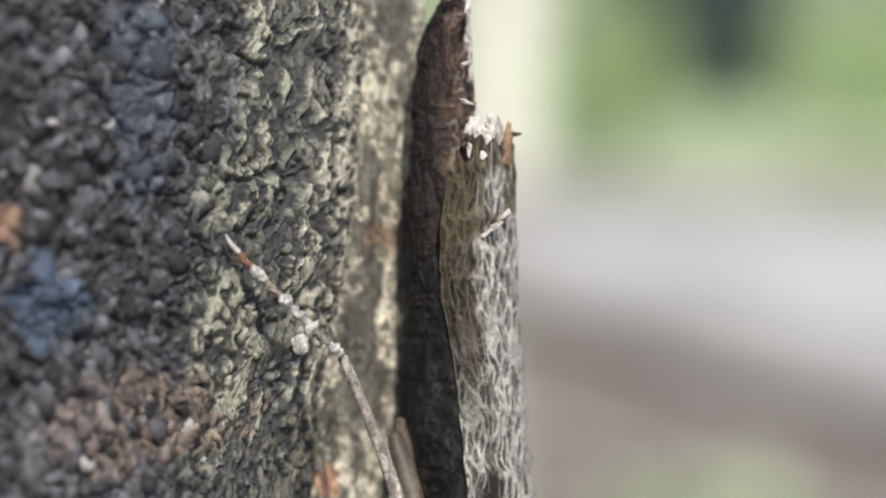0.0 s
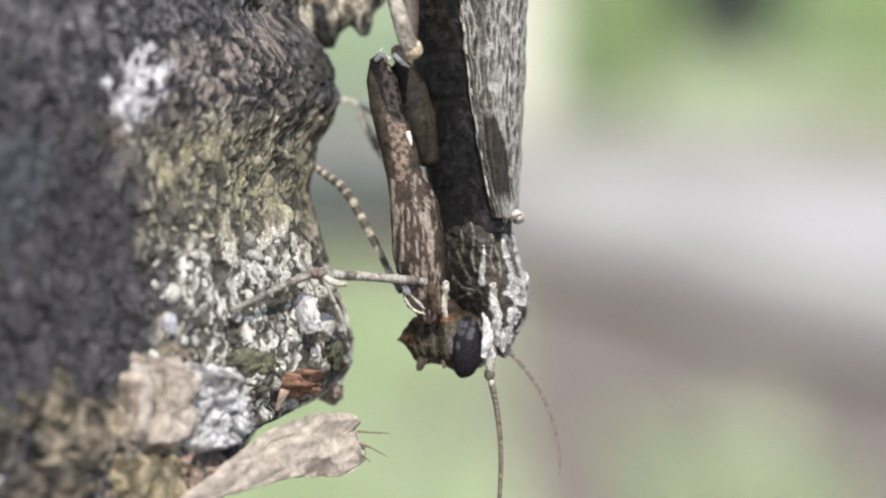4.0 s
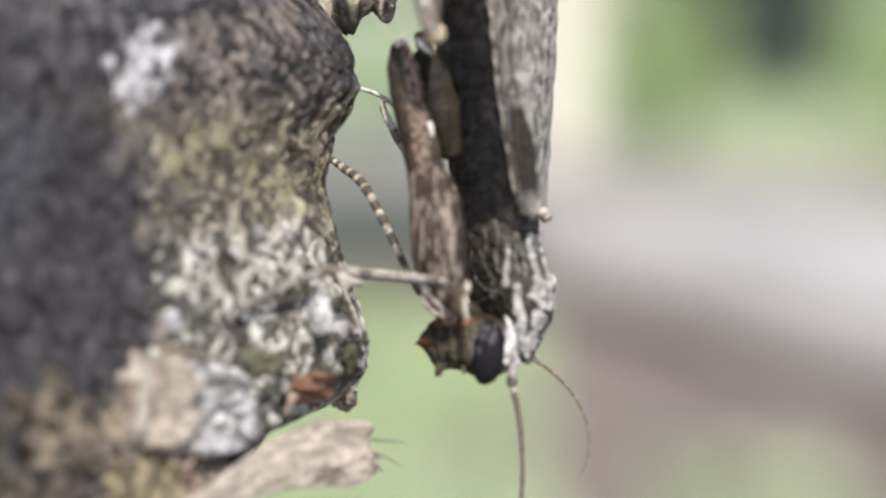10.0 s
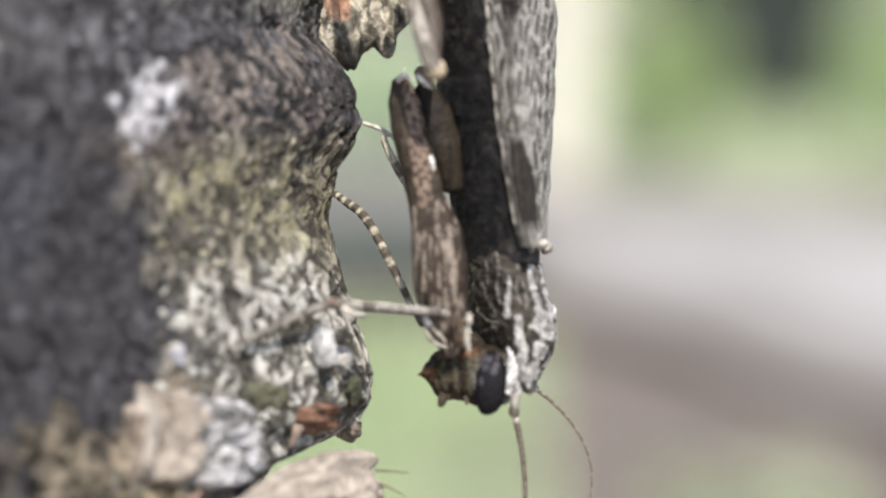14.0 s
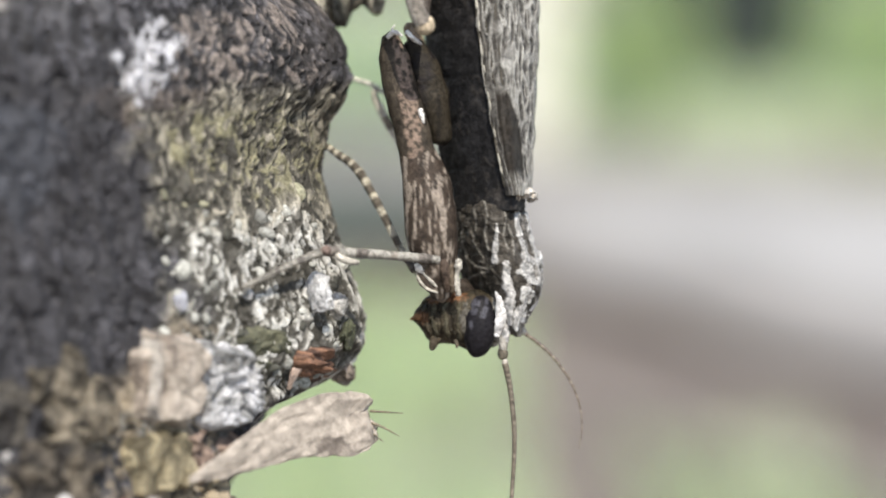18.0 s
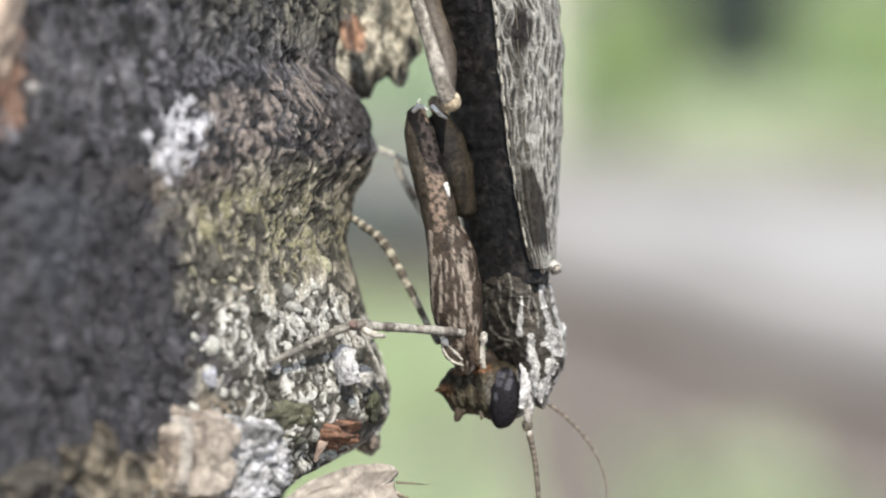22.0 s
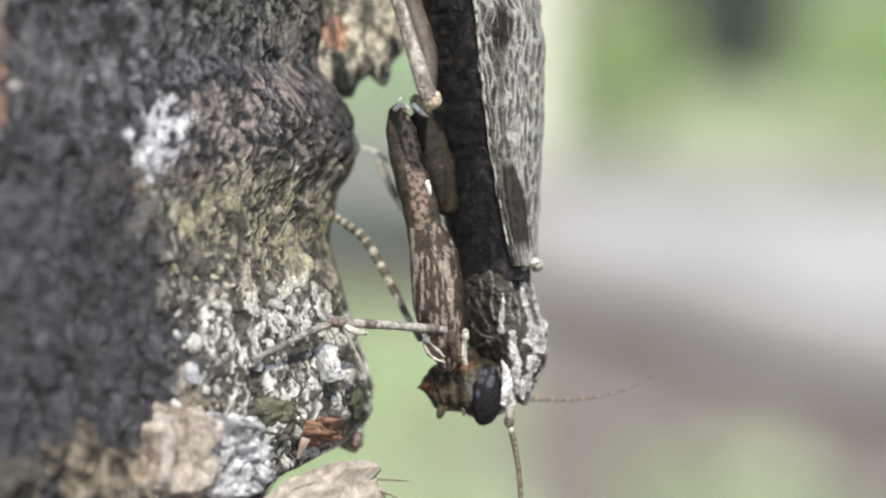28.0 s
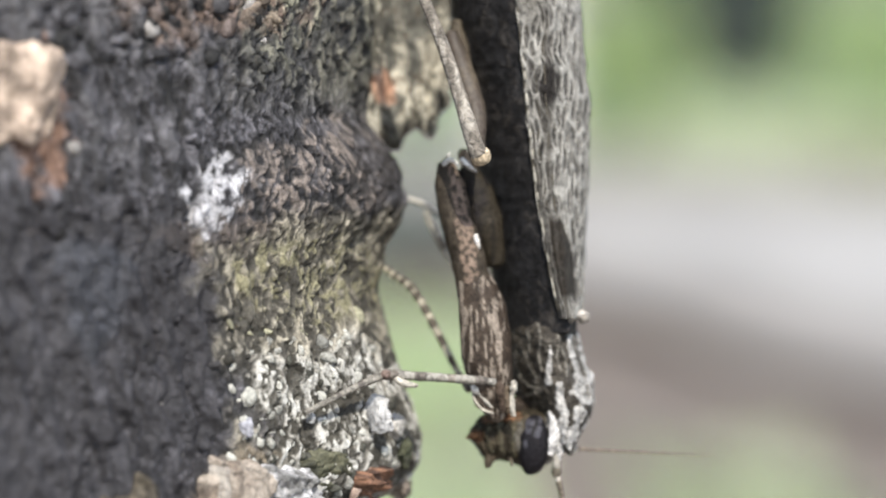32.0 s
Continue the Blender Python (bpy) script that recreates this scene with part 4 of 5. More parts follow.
def wing_tip():
    rings = []
    for z in np.linspace(-3.0, 15.0, 250):
        l = np.interp(z, [-3, 1, 7.2, 10.8, 13, 15], [-1.7, -1.84, -1.6, -1.28, -0.2, 0.5])
        r = np.interp(z, [1, 5, 8, 13, 15], [1.9, 1.75, 1.62, 1.3, 0.9])
        a = np.linspace(0, 2 * np.pi, 130, endpoint=False)
        rings.append(np.stack([(l + r) / 2 + (r - l) / 2 * np.cos(a), 136.2 + 2.3 * np.sin(a) * np.interp(z, [1, 12, 15], [1, 0.8, 0.4]), z + 0 * a], 1))
    v, f, t = loft(rings, (0.17, 0.11, 0.075))
    n = fractal(v, (0.5, 0.8, 1.6), 611)
    mid = np.stack([v[:, 0] - 0.1, v[:, 1] - 136.2, 0 * v[:, 0]], 1)
    v = v + 0.10 * n[:, None] * mid / (np.linalg.norm(mid, axis=1)[:, None] + 0.01) * 2
    q = v * (1, 0, 1)
    q = q + 0.3 * np.stack([grain(q, 0.7, 614), 0 * q[:, 0], grain(q, 0.7, 615)], 1)
    line = np.maximum(1 - smooth(np.abs(grain(q, (0.32, 1, 0.7), 616)), 0.08, 0.28), 0.7 * (1 - smooth(np.abs(grain(q, (0.2, 1, 0.4), 617)), 0.06, 0.25)))
    v = v + 0.10 * line[:, None] * mid / (np.linalg.norm(mid, axis=1)[:, None] + 0.01)
    t = np.array([0.048, 0.032, 0.024]) * (1 + 1.3 * fractal(v, (0.3, 0.6, 0.9), 612))[:, None]
    right = smooth(v[:, 0] + 0.5 * fractal(v, 1.2, 613), 0.2, 1.1)
    t = t + (0.75 * line * (0.12 + 0.88 * right) * smooth(fractal(v, 0.9, 619), -0.2, 0.25))[:, None] * (np.array([0.30, 0.235, 0.18]) - t)
    # white right rim and dark left side paint in the light and shade
    white = smooth(v[:, 0] - np.interp(v[:, 2], [1, 8, 13, 15], [1.75, 1.5, 1.05, 0.6]) + 0.35 * fractal(v, 0.6, 618), 0.0, 0.15) * smooth(v[:, 2], 4, 9)
    t = t + 0.6 * white[:, None] * (np.array([0.62, 0.58, 0.52]) - t)
    m = (1 - smooth(v[:, 0] + 0.4 * fractal(v, 0.9, 636) - np.interp(v[:, 2], [0, 8, 14], [0.6, -0.1, 0.3]), -0.35, 0.35))[:, None]
    return v, f, np.clip(t + 0.85 * m * (np.array([0.017, 0.015, 0.015]) - t), 0.01, 0.8)


put("hindwing", wing_tip(), MEMBRANE, mantis, "brown folded hind wings with a frayed tip")

WING_LOW = -24.7


def wing_top(v):
    v = np.asarray(v, float)
    return np.interp(v, [0, 0.2, 0.45, 0.7, 1], [3.6, 4.6, 5.6, 6.4, 6.0])


def wing_point(v, s, out=0.0):
    """A point of the near forewing: v from its front ridge (0) over the back (1), s from the tip (0) to the shoulder (1)."""
    v, s = np.broadcast_arrays(np.asarray(v, float), np.asarray(s, float))
    z = wing_top(v) + s * (WING_LOW - wing_top(v))
    l, r, w = body_at(z)
    w = np.where(z > 5.0, np.maximum(w, 3.5), w)
    ks = (0.0, 0.22, 0.5, 0.78, 1.0)
    xs = (r - 0.12, r + 0.28 * (w - r), r + 0.66 * (w - r), w, w - 0.9)
    ys = (132.9, 132.5, 133.7, 136.0, 138.8)
    i = np.clip(np.searchsorted(ks, v, side="right") - 1, 0, 3)
    x, y = np.zeros(v.shape), np.zeros(v.shape)
    for j in range(4):
        m = i == j
        u = (v - ks[j]) / (ks[j + 1] - ks[j])
        p = [xs[max(j - 1, 0)], xs[j], xs[j + 1], xs[min(j + 2, 4)]]
        q = [ys[max(j - 1, 0)], ys[j], ys[j + 1], ys[min(j + 2, 4)]]

        def c(a, b, d, e):
            return 0.5 * (2 * b + (d - a) * u + (2 * a - 5 * b + 4 * d - e) * u * u + (3 * b - a - 3 * d + e) * u ** 3)
        x, y = np.where(m, c(*p), x), np.where(m, c(*q), y)
    mx, my = x - (l + w) / 2, y - 137.0
    n = np.sqrt(mx * mx + my * my) + 1e-6
    return np.stack([x + out * mx / n, y + out * my / n, z], -1)


def in_window(p):
    l, r, w = body_at(p[:, 2])
    share = (p[:, 0] - r) / (w - r)
    return smooth(share, 0.10, 0.16) * (1 - smooth(share + 0.12 * grain(p, 0.8, 620) + 0.12 * np.maximum(0, p[:, 2] + 22.0), 0.66, 0.74)) * smooth(-p[:, 2], 18.8, 19.8) * (1 - smooth(-p[:, 2], 23.3, 24.0))


def net(v, p, seed):
    """The wing's fine network: 1 on a vein, 0 in a cell."""
    q = np.stack([v * 6.4, 0 * v, p[:, 2]], 1)
    q = q + 0.22 * np.stack([grain(q, 0.9, seed), 0 * v, grain(q, 0.9, seed + 1)], 1)
    f1, f2, who = cells(q, (0.42, 1, 1.6), seed + 2, True)
    g1, g2, _ = cells(q, (0.26, 1, 0.5), seed + 6, True)
    return np.maximum(1 - smooth(f2 - f1, 0.12, 0.42), 0.4 * (1 - smooth(g2 - g1, 0.06, 0.24))), who


def forewing():
    nv, ns = 110, 560
    v, s = np.meshgrid(np.linspace(0, 1, nv), np.linspace(0, 1, ns))
    v, s = v.ravel(), s.ravel()
    base = wing_point(v, s, 0.05)
    vein, who = net(v, base, 640)
    window = in_window(base)
    outer = wing_point(v, s, 0.03 + 0.10 * vein * (1 - window))
    tear = smooth(0.03 - s, 0.0, 0.03) * 0.9 * grain(np.stack([v * 30, 0 * v, 0 * v], 1), 2.0, 621)
    outer[:, 2] += tear
    outer += 0.07 * np.stack([grain(outer, 0.8, 622), grain(outer, 0.8, 623), 0 * v], 1)
    inner = wing_point(v, s, -0.10)
    inner[:, 2] += tear
    n = nv * ns
    i, j = np.meshgrid(np.arange(ns - 1), np.arange(nv - 1), indexing="ij")
    q = np.stack([i * nv + j, i * nv + j + 1, (i + 1) * nv + j + 1, (i + 1) * nv + j], -1).reshape(-1, 4)
    f = q.tolist() + (q[:, ::-1] + n).tolist()
    rim = [i * nv for i in range(ns)]
    f += [(rim[i + 1], rim[i], rim[i] + n, rim[i + 1] + n) for i in range(ns - 1)]
    f += [(i, i + 1, i + 1 + n, i + n) for i in range(nv - 1)]

    def tint(p):
        def lay(t, k, colour):
            return t + np.clip(k, 0, 1)[:, None] * (np.asarray(colour) - t)
        t = np.array([0.066, 0.062, 0.057]) * (0.6 + 0.9 * who)[:, None]
        t = lay(t, vein * (0.75 + 0.4 * fractal(p, 0.8, 629)), (0.385, 0.375, 0.34))
        streak = (1 - smooth(v + 0.12 * fractal(p, (0.8, 0.8, 2.5), 633), 0.2, 0.42)) * smooth(grain(np.stack([v * 6.4, 0 * v, p[:, 2]], 1), (0.45, 1, 3.5), 634), -0.25, 0.25)
        t = lay(t, 0.75 * streak, (0.055, 0.05, 0.043))
        brown = np.array([0.017, 0.0135, 0.009]) * (0.7 + 0.7 * who)[:, None]
        brown = brown + (0.75 * vein)[:, None] * (np.array([0.05, 0.039, 0.023]) - brown)
        k = (1 - smooth(v + 0.1 * fractal(p, 0.8, 627), 0.26, 0.38)) * smooth(p[:, 2] + 2 * fractal(p, 1.5, 632), -11, -4)
        t = lay(t, 0.92 * k, brown)
        k = smooth(p[:, 2] - 0.55 * (p[:, 0] - 2.2) + 0.6 * fractal(p, 0.7, 626), 0.7, 1.1) * (1 - spot_of(p, 2.75, 3.1, 0.6, 1.4, 0.5, 630))
        t = lay(t, 0.85 * k, 1.9 * brown)
        t = lay(t, 0.94 * window, (0.02, 0.016, 0.012))
        t = lay(t, 0.95 * spot_of(p, 2.6, -12.5, 0.62, 1.2, 0.3, 625), (0.012, 0.01, 0.009))
        return np.clip(t, 0.01, 0.8)
    c = tint(outer)
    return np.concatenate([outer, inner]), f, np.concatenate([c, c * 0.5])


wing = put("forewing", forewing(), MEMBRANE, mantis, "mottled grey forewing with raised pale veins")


def veins():
    g = np.random.default_rng(631)
    pieces = []
    lines = []
    start = [0.02, 0.13, 0.24, 0.36, 0.47, 0.58, 0.70, 0.82]
    for k, v0 in enumerate(start):
        s = np.linspace(0.004, 0.985, 130)
        wob = 0.020 * np.interp(s, np.linspace(0, 1, 44), g.uniform(-1, 1, 44)) + 0.014 * np.sin(s * 22 + k)
        v = np.clip(v0 + wob * (k > 0) + 0.03 * (s - 0.5) * (k % 2), 0.005, 0.99)
        lines.append((s, v))
        r = 0.03 + 0.02 * g.uniform(0, 1)
        tone = np.array([0.29, 0.28, 0.255]) * g.uniform(0.6, 1.1)
        if k < 3:
            tone = np.array([0.075, 0.066, 0.05]) * g.uniform(0.7, 1.3)
        p = wing_point(v, s, 0.06)
        keep = in_window(p) < 0.5
        runs, run = [], []
        for i, ok in enumerate(keep):
            if ok:
                run.append(i)
            elif run:
                runs.append(run)
                run = []
        runs.append(run)
        for run in runs:
            if len(run) > 4:
                pieces.append(tube(p[run], [r, r * 1.1, r * 0.9, r], 5, len(run), tone, 0.25, k))
    return join(pieces)


put("venation", veins(), VEIN, wing, "raised pale lengthwise wing veins", "stuff")
g_b = np.random.default_rng(640)
for s in np.linspace(0.52, 0.95, 13):
    s2 = s + g_b.uniform(-0.012, 0.012)
    p = wing_point(0.035, s2, 0.1)
    q = wing_point(0.035, s2 + g_b.uniform(0.012, 0.024), 0.1)
    put("pale_dash", tube([p, (p + q) / 2, q], [0.05, 0.085, 0.05], 6, 6, np.array([0.42, 0.40, 0.34]) * g_b.uniform(0.6, 1.1), 0.2, 2), VEIN, wing)


def far_wing():
    rings = []
    for z in np.linspace(6.0, -24.5, 60):
        l, r, w = body_at(z)
        w = max(w, 3.4)
        rings.append(closed([(w - 0.75, 138.2), (w - 0.55, 138.9), (0.4 * l + 0.6 * w, 141.3), (l + 0.9, 141.0), (0.4 * l + 0.6 * w, 140.7)], 24))
        rings[-1] = np.column_stack([rings[-1], np.full(24, z)])
    v, f, t = loft(rings, (0.2, 0.19, 0.175))
    return v, f, np.clip(t * (1 + 0.6 * fractal(v, 0.5, 650))[:, None], 0.02, 0.7)


put("forewing", far_wing(), MEMBRANE, mantis, "mottled grey forewing on the far side")

# frayed white ends of the wings
g_f = np.random.default_rng(655)
for x, y, z, a, h, turn, tone in ((1.55, 133.2, 6.4, 0.30, 0.55, 25, 0.66), (2.0, 133.1, 5.9, 0.36, 0.45, -30, 0.70), (2.45, 133.3, 6.3, 0.26, 0.6, 10, 0.64), (1.5, 133.0, 4.9, 0.22, 0.5, -20, 0.62), (1.95, 132.9, 4.8, 0.32, 0.22, 15, 0.68), (2.9, 133.8, 6.2, 0.24, 0.55, -8, 0.5),
                                  (2.2, 132.9, 0.75, 0.36, 0.13, -35, 0.66), (2.7, 133.2, 1.15, 0.36, 0.12, -25, 0.62), (3.2, 133.9, 1.75, 0.34, 0.12, -42, 0.6), (1.35, 133.4, 13.0, 0.16, 0.7, 12, 0.7), (1.15, 133.9, 13.8, 0.3, 0.3, 0, 0.6), (1.5, 133.8, 10.6, 0.1, 0.6, 4, 0.6),
                                  (0.5, 134.0, 13.4, 0.25, 0.35, 30, 0.5), (1.2, 133.2, 7.6, 0.35, 0.1, 20, 0.55), (1.25, 133.3, 9.6, 0.3, 0.1, -20, 0.5)):
    v, f, t = ball((x, y, z), (a, 0.10, h), (0, turn, g_f.uniform(-25, 25)), (tone * 0.74, tone * 0.68, tone * 0.61), 0.9, 0.7, int(z * 10) + 660, 4)
    put("frayed_edge", (v, f, t * (1 + 0.5 * fractal(v, 0.3, 5))[:, None]), VEIN, wing)
put("frayed_edge", tube([(3.3, 134.4, 4.4), (3.35, 134.5, 5.6), (3.45, 134.8, 6.6)], [0.22, 0.25, 0.12], 8, 12, (0.24, 0.15, 0.09), 0.3, 5, 0.6), MEMBRANE, wing)
put("frayed_edge", tube([(3.45, 135.0, 6.1), (3.75, 135.1, 6.0), (4.1, 135.2, 6.05)], [0.12, 0.13, 0.05], 6, 8, (0.06, 0.045, 0.035), 0.3, 6), MEMBRANE, wing)
# ---- forebody ----
FORE_Z = (-23.6, -24.4, -25.2, -26.2, -27.2, -28.1, -29.0, -29.8, -30.6, -31.3, -31.9)
FORE_L = (0.3, 0.3, 0.35, 0.45, 0.6, 0.75, 1.0, 1.5, 2.1, 2.7, 3.4)
FORE_R = (4.2, 4.4, 4.15, 4.2, 4.5, 4.9, 5.0, 4.85, 4.5, 4.1, 3.9)


def stroke(p, points, width, seed=0, ragged=0.3):
    """A painted line over x and z, 0 to 1, with an uneven edge."""
    a = np.asarray(points, float)
    w = np.broadcast_to(np.asarray(width, float), (len(a),))
    best = np.full(len(p), 9.0)
    for i in range(len(a) - 1):
        d = a[i + 1] - a[i]
        s = np.clip(((p[:, [0, 2]] - a[i]) @ d) / (d @ d + 1e-9), 0, 1)
        r = np.linalg.norm(p[:, [0, 2]] - a[i] - s[:, None] * d, axis=1) / (w[i] + s * (w[i + 1] - w[i]))
        best = np.minimum(best, r)
    return 1 - smooth(best + ragged * fractal(p, 0.28, seed, 3), 0.7, 1.2)


WHITE_MARKS = ((((3.66, -25.0), (3.67, -26.06), (3.83, -26.82), (4.05, -27.57), (4.12, -28.1)), (0.09, 0.12, 0.12, 0.13, 0.2)), (((4.12, -25.6), (4.2, -26.17), (4.4, -26.7), (4.52, -27.35), (4.68, -27.68), (4.85, -28.1)), (0.07, 0.09, 0.08, 0.1, 0.22, 0.2)),
               (((3.72, -28.6), (4.1, -28.5), (4.4, -28.2)), (0.12, 0.32, 0.16)), (((4.05, -28.4), (4.25, -28.8), (4.42, -29.1), (4.75, -29.25)), (0.25, 0.2, 0.14, 0.1)), (((4.6, -28.2), (4.75, -28.8), (4.72, -29.3)), (0.08, 0.06, 0.05)),
               (((4.1, -29.5), (4.02, -30.27), (3.72, -30.71), (3.62, -31.4)), (0.16, 0.2, 0.2, 0.16)), (((4.2, -29.4), (4.45, -29.7), (4.3, -30.2)), (0.05, 0.07, 0.05)), (((4.07, -30.85), (4.0, -31.1)), (0.17, 0.14)),
               (((4.98, -28.5), (5.0, -29.3), (4.75, -30.1), (4.4, -30.6)), (0.05, 0.05, 0.06, 0.05)), (((2.64, -26.18), (2.59, -27.04), (2.54, -27.6), (2.54, -28.05)), (0.07, 0.09, 0.13, 0.15)), (((3.08, -28.2), (3.09, -28.77), (3.31, -29.63), (3.25, -30.4), (3.2, -31.2)), (0.16, 0.2, 0.26, 0.24, 0.2)))
THIN_MARKS = (((0.92, -26.3), (0.98, -27.2), (1.2, -27.95), (1.57, -28.34), (2.11, -28.45), (2.2, -28.6), (1.7, -28.75), (1.25, -28.99), (1.04, -29.32)), ((1.5, -25.4), (1.6, -26.2), (1.45, -27.0), (1.75, -27.6)), ((2.0, -24.9), (2.15, -25.8), (2.0, -26.6), (2.2, -27.5)),
              ((2.9, -25.0), (3.1, -25.9), (2.95, -26.8), (3.2, -27.4)), ((3.2, -26.2), (3.45, -26.9), (3.5, -27.7)), ((1.2, -24.6), (1.9, -24.4), (2.6, -24.7), (3.2, -24.5)))


def pronotum():
    rings = []
    for z in np.linspace(-23.6, -31.9, 300):
        l, r = (np.interp(-z, [-a for a in FORE_Z], row) for row in (FORE_L, FORE_R))
        pts = [(l, 136.6), (0.6 * l + 0.4 * r, 133.6), (0.25 * l + 0.75 * r, 133.4), (r, 135.8), (0.3 * l + 0.7 * r, 139.2), (l + 0.3, 138.6)]
        ring = closed(pts, 180)
        middle = ring.mean(0)
        ring = middle + (ring - middle) * (0.45 + 0.55 * float(smooth(-z, 23.4, 26.0)))
        rings.append(np.column_stack([ring, np.full(len(ring), z)]))
    v, f, t = loft(rings, (0.1, 0.09, 0.08))
    mid = np.stack([v[:, 0] - 2.6, v[:, 1] - 136.4, 0 * v[:, 0]], 1)
    mid /= np.linalg.norm(mid, axis=1)[:, None] + 0.01
    white = np.max([stroke(v, a, np.multiply(w, 1.15), 660 + k, 0.75) for k, (a, w) in enumerate(WHITE_MARKS)], 0)
    thin = np.max([stroke(v, a, 0.06, 680 + k, 0.6) for k, a in enumerate(THIN_MARKS)], 0)
    c1, c2, who = cells(v, (0.5, 0.5, 0.6), 661)
    net_line = 1 - smooth(np.abs(grain(v + 0.3 * np.stack([grain(v, 0.6, 6), grain(v, 0.6, 7), grain(v, 0.6, 8)], 1), (0.32, 0.5, 0.5), 666)), 0.05, 0.25)
    v = v + mid * (0.14 * (0.6 - c1) + 0.16 * fractal(v, 0.6, 662) + 0.06 * white + 0.05 * thin + 0.05 * net_line)[:, None]
    t = np.array([0.050, 0.044, 0.036]) * (1 + 0.8 * fractal(v, 0.4, 663))[:, None]
    t = t + (0.5 * net_line * smooth(fractal(v, 0.9, 667), -0.2, 0.2) * smooth(-v[:, 2], 24.8, 27.0))[:, None] * (np.array([0.22, 0.205, 0.175]) - t)
    m = (smooth(v[:, 0] + 0.5 * fractal(v, 0.7, 664), 3.6, 4.3) * smooth(fractal(v, 0.45, 665), 0.0, 0.2))[:, None]
    t = t + 0.5 * m * (np.array([0.42, 0.40, 0.37]) - t)
    for x, z, rx, rz in ((3.8, -29.35, 0.3, 0.36), (3.75, -29.95, 0.22, 0.4), (4.85, -29.6, 0.2, 0.5), (4.45, -30.2, 0.16, 0.4), (4.5, -28.78, 0.13, 0.25), (2.3, -28.85, 0.5, 0.5), (1.5, -28.6, 0.3, 0.15)):
        k = spot_of(v, x, z, rx, rz, 0.4, int(-z * 10))[:, None]
        t = t + 0.9 * k * (np.array([0.032, 0.028, 0.022]) - t)
    t = t + (0.5 * thin)[:, None] * (np.array([0.27, 0.255, 0.22]) - t)
    t = t + (0.8 * white)[:, None] * (np.array([0.50, 0.49, 0.465]) * (1 + 0.45 * fractal(v, 0.35, 668))[:, None] - t)
    return v, f, np.clip(t, 0.015, 0.8)


fore = put("pronotum", pronotum(), CHITIN, mantis, "knobbly grey pronotum with white marks")
for c, s, col in (((4.05, 134.5, -24.5), (0.42, 0.5, 0.30), (0.46, 0.43, 0.385)), ((4.45, 135.3, -24.75), (0.26, 0.4, 0.25), (0.40, 0.37, 0.33)), ((3.5, 133.6, -24.6), (0.36, 0.4, 0.42), (0.38, 0.32, 0.255)), ((4.72, 135.3, -28.0), (0.2, 0.45, 0.4), (0.62, 0.60, 0.57))):
    v, f, t = ball(c, s, (0, 10, 0), col, 0.9, 0.55, int(abs(c[2]) * 10), 4)
    put("tubercle", (v, f, np.clip(t * (1 + 0.8 * fractal(v, 0.3, 9))[:, None], 0.02, 0.8)), CHITIN, fore)
# a dark bead stands for the shade inside a small hole
put("pit", ball((3.42, 132.93, -24.62), (0.13, 0.06, 0.16), (0, 0, 0), (0.02, 0.015, 0.012), 0.1, 0.6, 2, 2), CHITIN, fore)

# ---- head ----
HEAD_X = (-1.68, -1.4, -1.1, -0.68, -0.1, 0.6, 1.2, 2.0, 2.8, 3.25)
HEAD_TOP = (-30.9, -30.42, -30.1, -29.87, -29.68, -29.62, -29.6, -29.55, -29.75, -30.3)
HEAD_LOW = (-31.15, -31.42, -31.75, -32.3, -32.3, -32.35, -32.6, -32.7, -32.3, -31.9)
HEAD_DEEP = (0.12, 0.5, 0.9, 1.2, 1.4, 1.5, 1.5, 1.4, 1.1, 0.6)


